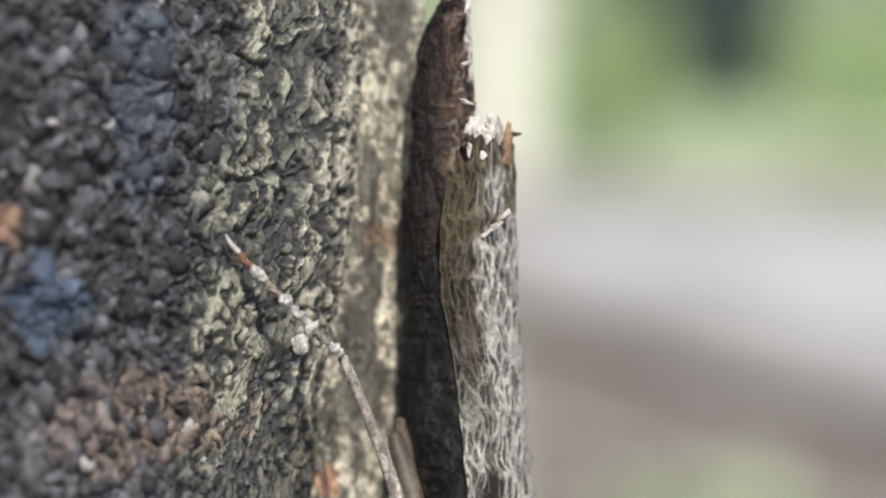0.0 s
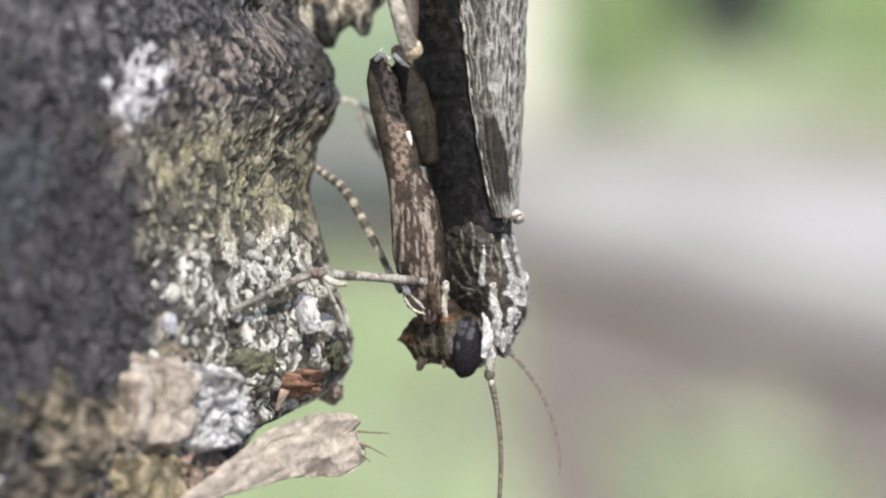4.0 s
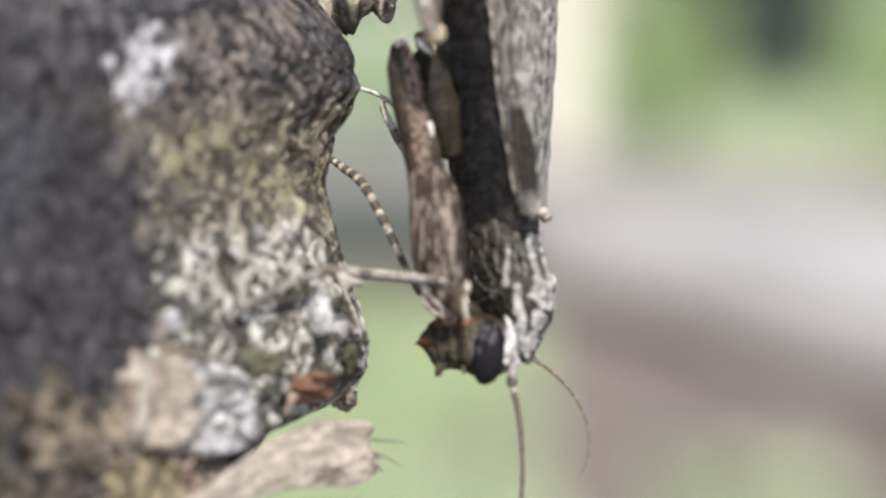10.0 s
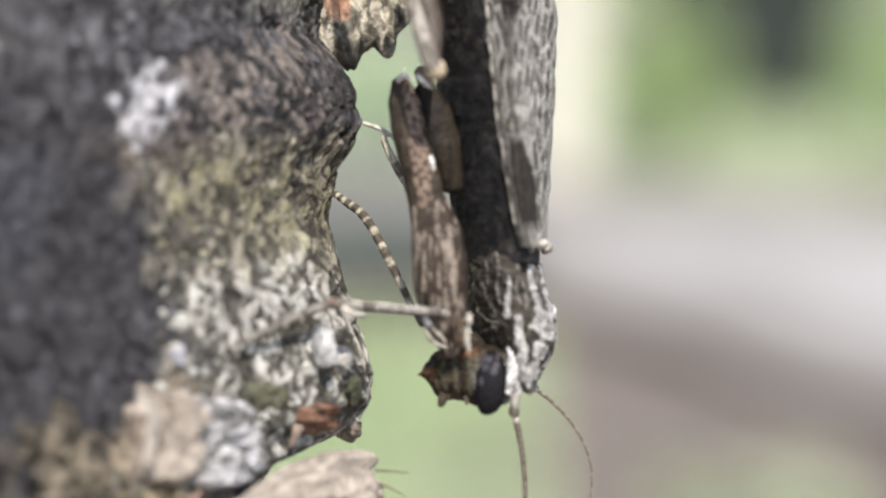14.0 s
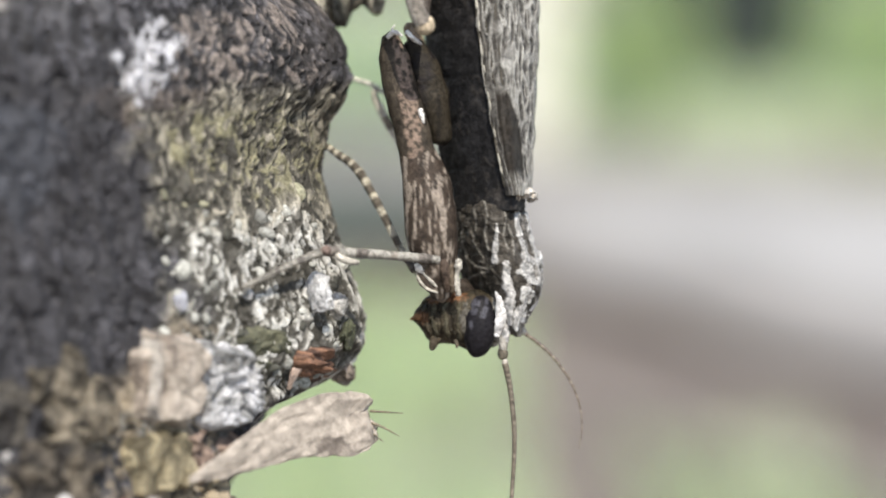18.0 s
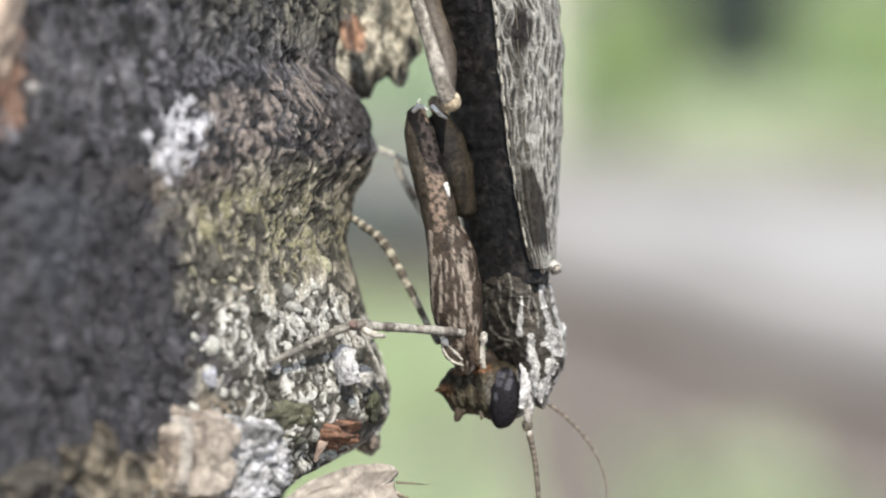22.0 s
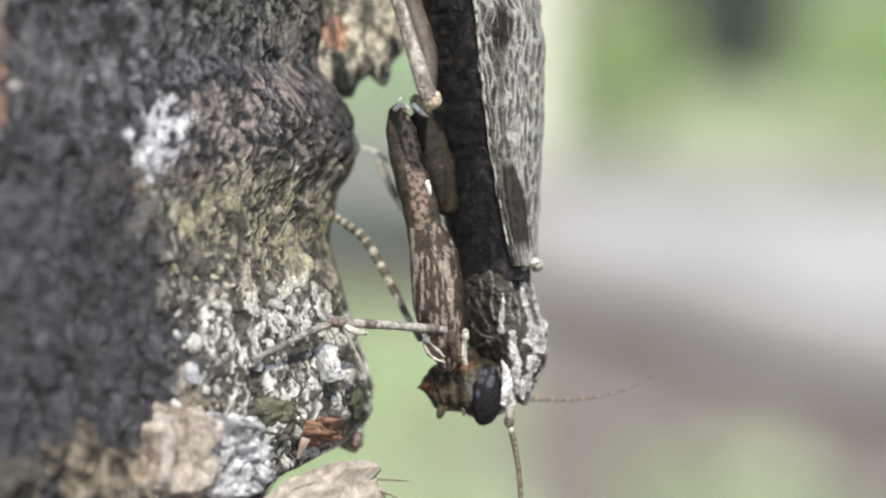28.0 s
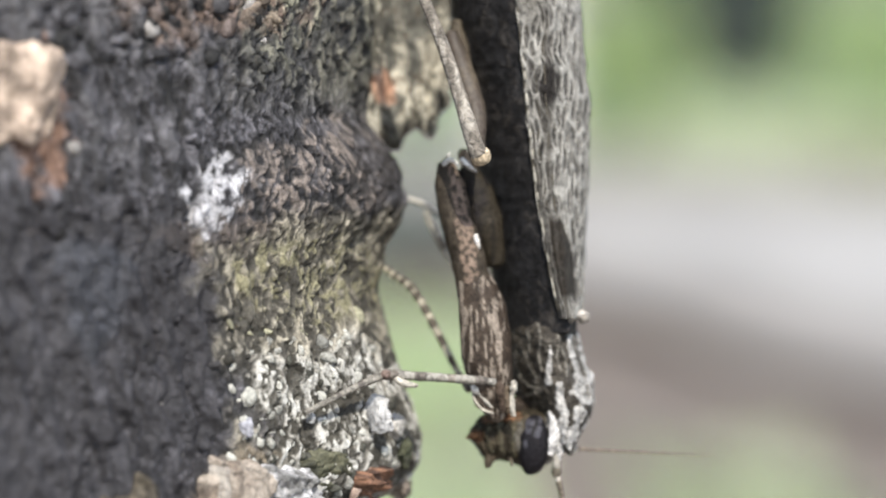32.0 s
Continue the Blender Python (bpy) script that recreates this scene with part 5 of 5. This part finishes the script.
def head_capsule():
    rings = []
    a = np.linspace(0, 2 * np.pi, 120, endpoint=False)
    for x in np.linspace(-1.68, 3.25, 200):
        top, low, deep = (np.interp(x, HEAD_X, row) for row in (HEAD_TOP, HEAD_LOW, HEAD_DEEP))
        rings.append(np.stack([x + 0 * a, 135.15 - deep * np.sign(np.cos(a)) * np.abs(np.cos(a)) ** 0.8, (top + low) / 2 + (top - low) / 2 * np.sign(np.sin(a)) * np.abs(np.sin(a)) ** 0.8], 1))
    v, f, t = loft(rings, (0.06, 0.05, 0.033))
    groove = np.max([stroke(v, p, 0.08, 670 + k, 0.9) for k, p in enumerate((((-0.85, -30.1), (-0.95, -30.9), (-0.6, -31.7), (-0.7, -32.2)), ((-0.25, -29.9), (-0.35, -30.8), (-0.1, -31.6), (-0.3, -32.2)), ((0.35, -29.9), (0.2, -30.7), (0.45, -31.6), (0.35, -32.2)), ((-1.5, -30.9), (-1.0, -31.2), (-0.4, -31.1))))], 0)
    ridge = np.max([stroke(v, p, 0.09, 674 + k, 0.9) for k, p in enumerate((((-0.5, -30.2), (-0.62, -31.0), (-0.4, -31.8)), ((0.1, -30.1), (-0.02, -30.9), (0.2, -31.9)), ((0.75, -30.1), (0.7, -31.0), (0.72, -32.0)), ((-1.7, -30.95), (-1.3, -30.75), (-1.0, -30.5))))], 0)
    v = v + np.stack([0.16 * fractal(v, 0.5, 672), 0.22 * fractal(v, 0.5, 673) + 0.10 * groove - 0.07 * ridge, 0.14 * fractal(v, 0.45, 674)], 1)
    t = np.array([0.044, 0.036, 0.023]) * (1 + 0.9 * fractal(v, 0.35, 675))[:, None]
    t = t + (0.3 * ridge)[:, None] * (np.array([0.13, 0.125, 0.085]) - t)
    t = t + (0.45 * groove)[:, None] * (np.array([0.022, 0.017, 0.012]) - t)
    for x, z, rx, rz, col, k in ((0.2, -29.9, 1.0, 0.25, (0.19, 0.09, 0.045), 0.7), (-1.2, -31.0, 0.45, 0.35, (0.13, 0.065, 0.033), 0.7), (-0.6, -30.0, 0.4, 0.3, (0.16, 0.085, 0.045), 0.6), (1.05, -31.0, 0.3, 0.8, (0.13, 0.125, 0.11), 0.5)):
        t = t + (k * spot_of(v, x, z, rx, rz, 0.7, int(-z * 9)))[:, None] * (np.array(col) - t)
    side = smooth(v[:, 0], 2.35, 2.6) * smooth(fractal(v, 0.4, 677), -0.25, 0.0)
    t = t + (0.85 * side)[:, None] * (np.array([0.40, 0.39, 0.365]) - t)
    return v, f, np.clip(t, 0.012, 0.7)


head = put("head", head_capsule(), CHITIN, mantis, "dark olive-brown triangular head")


def eye():
    v, f, t = ball((1.76, 134.15, -31.4), (0.85, 0.85, 1.6), (0, 4, 0), (0.014, 0.013, 0.015), 0.05, 0.6, 681, 5)
    m = np.max([stroke(v, p, w, 682 + k, 1.1) for k, (p, w) in enumerate(((((1.45, -30.15), (1.5, -30.6)), 0.16), (((2.05, -30.4), (1.95, -30.85)), 0.13), (((2.2, -29.9), (2.1, -30.2)), 0.14), (((1.3, -31.2), (1.35, -31.4)), 0.1), (((1.7, -30.1), (1.75, -30.3)), 0.08)))], 0)[:, None]
    return v, f, t + 0.45 * m * (np.array([0.11, 0.11, 0.13]) - t)


put("eye", eye(), EYE_DARK, head, "large dark compound eye with pale flecks")
for pts, r, col in ((((2.68, 133.85, -29.6), (2.82, 133.6, -30.05), (2.92, 133.6, -30.6), (2.82, 133.62, -31.2), (2.66, 133.75, -31.9)), (0.14, 0.26, 0.32, 0.27, 0.14), 0.52), (((3.15, 133.9, -31.0), (3.12, 133.8, -31.6), (3.08, 133.85, -32.2)), (0.2, 0.24, 0.18), 0.46)):
    v, f, t = tube(pts, r, 24, 60, (col, col * 0.98, col * 0.95), 0.2, 683, 0.5)
    put("cheek", (v, f, np.clip(t * (1 + 0.55 * fractal(v, 0.3, 684))[:, None], 0.03, 0.8)), CHITIN, head, "white stripe behind the eye")
for pts, r, col in ((((-1.2, 134.5, -30.85), (-1.5, 134.5, -30.95), (-1.8, 134.6, -31.08)), (0.2, 0.15, 0.06), (0.17, 0.09, 0.045)),
                    (((-0.5, 134.4, -32.0), (-0.6, 134.3, -32.35), (-0.68, 134.3, -32.6)), (0.3, 0.2, 0.12), (0.065, 0.052, 0.036)),
                    (((0.55, 134.1, -32.1), (0.62, 134.0, -32.35), (0.6, 134.0, -32.5)), (0.12, 0.1, 0.05), (0.09, 0.075, 0.055))):
    put("mouthpart", tube(pts, r, 14, 16, col, 0.3, 7), CHITIN, head)
put("neck", tube([(0.9, 135.4, -29.4), (0.6, 135.2, -30.2)], [0.8, 0.7], 12, 8, (0.042, 0.032, 0.024), 0.2, 9), CHITIN, mantis)

near_antenna = put("antenna", join([tube([(3.0, 134.1, -31.9), (2.97, 133.9, -32.3), (2.95, 133.9, -32.6)], [0.3, 0.24, 0.2], 12, 14, (0.36, 0.34, 0.30), 0.2, 4), ball((2.96, 133.9, -32.8), (0.28, 0.28, 0.34), (0, -15, 0), (0.12, 0.105, 0.08), 0.15, 0.6, 690, 3), ball((3.06, 133.9, -33.2), (0.17, 0.17, 0.2), (0, 0, 0), (0.4, 0.37, 0.32), 0.15, 0.6, 691, 3)]),
                   CHITIN, mantis, "thin ringed antenna hanging straight down")
put("flagellum", tube([(3.06, 133.9, -33.2), (3.37, 134, -34.75), (3.56, 134, -36.8), (3.5, 134, -39.1), (3.3, 134, -41.5), (2.9, 134, -44)], [0.17, 0.14, 0.125, 0.11, 0.10, 0.06], 8, 80, (0.13, 0.11, 0.085), 0.08, 3,
                      bands=[(k / 26, (k + 0.45) / 26, (0.21, 0.18, 0.14)) for k in range(26)]), CHITIN, near_antenna)

# the far antenna is a chain of short rods
ROOT = (4.0, 136.0, -31.75)
LINK, LINKS = 0.8, 9
far_antenna = put("antenna", join([ball((0, 0, 0), (0.22, 0.25, 0.2), (0, 0, 0), (0.45, 0.43, 0.38), 0.15, 0.6, 692, 3)]), CHITIN, mantis, "thin ringed antenna that waves slowly")
far_antenna.location = [a * MM for a in ROOT]
rods = []
for k in range(LINKS):
    r0, r1 = 0.10 - 0.008 * k, 0.10 - 0.008 * (k + 1)
    rods.append(put("antenna_segment", tube([(-0.04, 0, 0), (LINK + 0.04, 0, 0)], [r0, r1], 8, 13, (0.15, 0.12, 0.095), 0.06, k, bands=[(0.0, 0.2, (0.22, 0.19, 0.15)), (0.5, 0.7, (0.21, 0.18, 0.14))]), CHITIN, far_antenna))

# ---- legs ----
def leg(name, label):
    ob = new(name)
    ob.parent = mantis
    return tagged(ob, label)


def streaked(piece, base, pale, seed, size=(0.35, 0.5, 2.2), share=0.5, soft=0.23):
    v, f, t = piece
    n = fractal(v, size, seed, 3)
    t = np.array(base) * (1 + 0.5 * fractal(v, 0.4, seed + 4))[:, None]
    m = share * smooth(n, 0.02, 0.02 + soft)[:, None]
    return v, f, np.clip(t + m * (np.array(pale) - t), 0.01, 0.8)


coxa_piece = tube([(-0.15, 133.2, -29.9), (-0.35, 133.0, -28.4), (-0.68, 132.9, -26.6), (-0.9, 133.0, -24.4), (-1.5, 133.4, -22.2), (-1.75, 133.6, -20.8)], [0.5, 1.02, 1.38, 1.26, 0.86, 0.3], 90, 110, rough=0.05, seed=4, flatten=0.8)
put("foreleg_coxa", streaked(coxa_piece, (0.042, 0.031, 0.023), (0.29, 0.245, 0.20), 701, (0.15, 0.25, 1.3), 0.8, 0.22), CHITIN, mantis, "brown streaked coxa of the grasping foreleg")
femur_piece = tube([(-2.85, 134.0, -16.55), (-2.65, 133.8, -17.6), (-2.3, 133.6, -19.3), (-1.75, 133.4, -21.2), (-1.35, 133.2, -22.8), (-1.1, 133.2, -24.0)], [0.42, 0.78, 0.86, 0.9, 0.92, 0.7], 64, 80, rough=0.05, seed=5, flatten=0.75)


def spotted(piece, seed, line):
    """A dark leg with a pinkish stripe full of round dark spots."""
    v, f, t = piece
    t = np.array([0.042, 0.034, 0.025]) * (1 + 0.6 * fractal(v, 0.5, seed))[:, None]
    off = np.abs(v[:, 0] - np.interp(-v[:, 2], *line)) + 0.15 * grain(v, 0.6, seed + 1)
    c1, c2, who = cells(v * (1, 0, 1), (0.30, 1, 0.36), seed + 2, True)
    stripe = (1 - smooth(off, 0.38, 0.52)) * smooth(c1, 0.26, 0.42)
    return v, f, np.clip(t + 0.9 * stripe[:, None] * (np.array([0.205, 0.15, 0.115]) - t), 0.012, 0.7)


put("foreleg_femur", spotted(femur_piece, 702, ([17, 19.3, 21.5, 24], [-2.25, -2.0, -1.6, -1.0])), CHITIN, mantis, "brown spotted femur of the grasping foreleg")
put("foreleg_femur", streaked(tube([(-1.75, 134.9, -16.9), (-1.25, 134.7, -18.3), (-0.75, 134.5, -19.8), (-0.15, 134.6, -21.9)], [0.6, 1.0, 1.0, 0.5], 40, 60, rough=0.06, seed=6, flatten=0.8), (0.016, 0.013, 0.009), (0.042, 0.034, 0.022), 703), CHITIN, mantis,
    "dark brown femur of the far foreleg")
put("foreleg_tibia", tube([(-1.95, 135.6, -15.9), (-1.6, 135.4, -16.6), (-1.0, 135.0, -18.0)], [0.32, 0.42, 0.2], 12, 16, (0.22, 0.17, 0.12), 0.12, 7), CHITIN, mantis)
for pts, r in ((((-2.95, 133.6, -16.65), (-2.6, 133.3, -16.4), (-2.2, 133.3, -16.6)), 0.13), (((-2.0, 133.6, -16.35), (-1.6, 133.6, -16.75), (-1.2, 133.8, -17.0)), 0.12), (((-2.75, 133.8, -16.5), (-2.72, 133.8, -16.2), (-2.6, 133.8, -16.0)), 0.06),
               (((-1.28, 132.95, -20.35), (-1.2, 132.85, -20.65), (-1.08, 132.95, -21.05)), 0.13)):
    put("foreleg_spine", tube(pts, [r, r * 1.1, r * 0.5], 8, 8, (0.68, 0.66, 0.62), 0.15, 8), CHITIN, mantis, "white spine")
for pts, r, col in ((((-1.2, 133.2, -27.9), (-1.15, 132.9, -28.7), (-0.75, 132.9, -29.3), (-0.2, 133.0, -29.7)), (0.28, 0.34, 0.32, 0.2), (0.055, 0.042, 0.033)),
                    (((-1.36, 132.6, -28.2), (-1.3, 132.5, -28.4), (-1.12, 132.55, -28.6)), (0.17, 0.22, 0.10), (0.70, 0.68, 0.64)),
                    (((-1.42, 132.7, -28.6), (-1.3, 132.6, -29.0), (-0.9, 132.6, -29.44), (-0.36, 132.7, -29.65)), (0.06, 0.09, 0.08, 0.06), (0.42, 0.39, 0.33)),
                    (((-1.15, 132.6, -28.5), (-0.69, 132.5, -29.05), (-0.2, 132.7, -29.43)), (0.10, 0.11, 0.07), (0.48, 0.45, 0.39)),
                    (((-0.15, 132.4, -28.0), (0.0, 132.3, -28.6), (0.15, 132.6, -29.5)), (0.26, 0.24, 0.16), (0.07, 0.05, 0.037)),
                    (((0.25, 132.6, -27.9), (0.3, 132.5, -28.8), (0.4, 132.7, -29.6)), (0.18, 0.2, 0.14), (0.11, 0.085, 0.06)),
                    (((0.7, 132.5, -28.0), (0.68, 132.5, -28.35), (0.62, 132.6, -28.7), (0.6, 132.6, -29.2), (0.7, 132.8, -29.75)), (0.2, 0.2, 0.11, 0.18, 0.16), (0.42, 0.395, 0.34))):
    put("foreleg_trochanter", tube(pts, r, 14, 26, col, 0.3, 10), CHITIN, mantis)

BAND = [(0.06, 0.16, (0.14, 0.125, 0.11)), (0.3, 0.36, (0.2, 0.18, 0.155)), (0.52, 0.62, (0.14, 0.125, 0.11)), (0.8, 0.9, (0.17, 0.15, 0.13))]
put("midleg_tibia", tube([(-0.3, 132.2, -27.95), (-2.6, 131.7, -27.75), (-4.7, 131.3, -27.6), (-6.1, 130.9, -27.5)], [0.25, 0.22, 0.24, 0.29], 12, 50, (0.30, 0.285, 0.25), 0.15, 11, bands=BAND), CHITIN, mantis, "pale banded shin of the middle leg")
put("midleg_tarsus", tube([(-5.9, 130.9, -27.5), (-7.2, 130.3, -28.0), (-8.45, 129.6, -28.6), (-9.9, 128.9, -29.3)], [0.26, 0.18, 0.15, 0.13], 10, 40, (0.24, 0.225, 0.195), 0.2, 12, bands=[(0.3, 0.36, (0.1, 0.09, 0.08)), (0.6, 0.66, (0.1, 0.09, 0.08))]), CHITIN, mantis,
    "thin grey foot of the middle leg on the bark")
put("midleg_spur", tube([(-5.4, 130.9, -27.75), (-4.9, 131.0, -28.0), (-4.3, 131.2, -28.1)], [0.16, 0.2, 0.1], 8, 10, (0.45, 0.42, 0.36), 0.15, 13), CHITIN, mantis)
put("midleg_joint", ball((-5.9, 130.7, -27.5), (0.28, 0.28, 0.26), (0, 0, 0), (0.17, 0.125, 0.105), 0.2, 0.6, 14, 3), CHITIN, mantis, "reddish brown leg joint")
put("far_leg", tube([(-1.6, 135.3, -28.6), (-2.3, 135.8, -27.5), (-3.5, 136.4, -25.2), (-4.65, 137, -23.3), (-5.8, 137.6, -22.4), (-6.5, 138, -21.9)], [0.2, 0.17, 0.22, 0.24, 0.2, 0.12], 10, 90, (0.40, 0.37, 0.29), 0.12, 15,
                       bands=[(0.0, 0.16, (0.11, 0.095, 0.08))] + [(k, k + 0.045, (0.09, 0.077, 0.06)) for k in (0.22, 0.31, 0.39, 0.46, 0.53, 0.59, 0.66, 0.73, 0.8, 0.88)]), CHITIN, mantis, "banded far middle leg reaching to the bark")
put("far_hindleg_shin", tube([(-2.4, 139, -21.9), (-3.2, 139.4, -20.6), (-3.85, 140, -19.3), (-3.75, 140, -18.9)], [0.2, 0.22, 0.18, 0.13], 10, 30, (0.58, 0.54, 0.44), 0.12, 16, bands=[(0.2, 0.36, (0.26, 0.22, 0.17))]), CHITIN, mantis, "pale shin of the far hind leg")
put("far_hindleg_foot", tube([(-2.9, 139, -19.4), (-3.6, 140, -18.95), (-4.2, 140.5, -18.6), (-5.1, 141, -18.3)], [0.13, 0.13, 0.12, 0.09], 8, 24, (0.66, 0.63, 0.55), 0.12, 17), CHITIN, mantis, "pale foot of the far hind leg")

put("hindleg_tibia", streaked(tube([(-1.05, 129.9, -16.3), (-1.5, 129.9, -15.2), (-2.68, 130.2, -11.4), (-4.0, 130.6, -8.0), (-5.1, 130.9, -5.5)], [0.46, 0.42, 0.34, 0.28, 0.27], 40, 110, rough=0.06, seed=18), (0.18, 0.16, 0.135), (0.42, 0.39, 0.34), 704, (0.25, 0.3, 2.8), 0.7), CHITIN, mantis,
    "pale grey shin of the hind leg")
put("hindleg_knee", ball((-1.0, 130.0, -16.3), (0.52, 0.52, 0.52), (0, 20, 0), (0.46, 0.38, 0.27), 0.12, 0.7, 19, 4), CHITIN, mantis, "tan knee joint")
put("hindleg_femur", streaked(tube([(-2.55, 134.3, -9.7), (-2.0, 133.6, -11.6), (-1.3, 132.4, -14.0), (-1.2, 131.0, -16.3)], [0.36, 0.62, 0.6, 0.4], 14, 40, rough=0.08, seed=20), (0.065, 0.052, 0.04), (0.14, 0.115, 0.08), 705), MOTTLED, mantis, "brown femur of the hind leg")
put("hindleg_trochanter", tube([(-2.3, 135.5, -9.0), (-2.0, 135.2, -10.5), (-1.4, 134.6, -13.0)], [0.3, 0.42, 0.3], 12, 16, (0.085, 0.07, 0.05), 0.15, 21), CHITIN, mantis)
g_l = np.random.default_rng(710)
foot = spline([(-5.1, 130.6, -5.4), (-6.8, 130.0, -3.8), (-8.4, 129.4, -2.1), (-10.3, 128.8, -0.1)], 9)
for k in range(8):
    col = ((0.62, 0.60, 0.56), (0.30, 0.28, 0.25), (0.66, 0.64, 0.60), (0.56, 0.54, 0.5), (0.64, 0.62, 0.58), (0.34, 0.29, 0.23), (0.6, 0.58, 0.54), (0.27, 0.15, 0.10))[k]
    a, b = foot[k], foot[k + 1]
    put("hindleg_tarsus", tube([a, (a + b) / 2 + g_l.uniform(-0.06, 0.06, 3), b], [0.15, (0.34, 0.24, 0.42, 0.34, 0.40, 0.2, 0.30, 0.24)[k], 0.15], 16, 16, np.array(col) * 0.55, 0.5, k), CHITIN, mantis, "whitish foot segment of the hind leg")
put("hindleg_claw", tube([(-10.2, 128.7, -0.2), (-10.6, 128.4, 0.3), (-10.8, 128.3, 0.7)], [0.16, 0.12, 0.05], 8, 8, (0.5, 0.47, 0.42), 0.1, 3), CHITIN, mantis)
chip("lichen_disc", (-7.4, -0.3, -4.9), (0.42, 0.3, 0.55), (0, -20, -30), (0.46, 0.45, 0.42), CRUST, 420, "pale lichen disc", 0.2, 0.2)

# the far antenna's bends:
# seconds, first heading below the horizontal, bend in degrees for each millimetre, and its growth
BENDS = [(0, 38, 7.5, 0), (3, 38, 7.5, 0), (4, 42, 7.0, 0), (4.5, 45, 8, 0), (5.5, 36, 7, 0.5), (6.5, 30, 6, 0.9), (7, 28, 4, 1.0), (7.5, 28, 4, 1.0), (8, 30, 6, 0.4), (9, 32, 5, 0.6), (9.5, 28, 7, 0.8), (10, 30, 6, 1.0), (10.5, 34, 6, 0.7),
         (11, 34, 6, 0.6), (12, 34, 5, 1.1), (12.5, 38, 7, 0.3), (13, 36, 4, 1.0), (13.5, 34, 6, 0.6), (14.5, 30, 6, 1.0), (15.5, 22, 5, 1.7), (15.75, 26, 4, 0.8), (16, 30, 2, 0), (16.25, 27, 6, 0.2), (16.5, 25, 8, 0.5), (17, 28, 8, 0.6), (18, 32, 6, 0.6), (19, 28, 5, 1.3),
         (20, 28, 5, 1.1), (21, 28, 5, 0.3), (22, 32, 6, 0.5), (23, 32, 5, 0.7), (24, 34, 5, 0.7), (25, 34, 6, 0.4), (25.5, 32, 6, 0.3), (26.5, 27, 7, 0.2), (27.5, 20, 7, 0), (27.75, 10, 3, 0), (28, 4, -2, -0.5), (28.3, 2, -1, -0.5),
         (28.6, 7, 0, 0), (29, 5, 0.8, -0.1), (30, 6, 0.6, 0), (31, 5, 0, 0), (32, 4, -0.3, 0)]


def motions():
    for k, rod in enumerate(rods):
        rows = []
        for t, first, bend, more in BENDS:
            x = z = 0.0
            for j in range(k + 1):
                s = LINK * (j + 0.5)
                a = first + bend * s + more * s * s
                if j < k:
                    x, z = x + LINK * math.cos(radians(a)), z - LINK * math.sin(radians(a))
            rows.append((t, pose(x * MM, 0, z * MM, 0, a, 0)))
        walk(rod, rows)


motions()
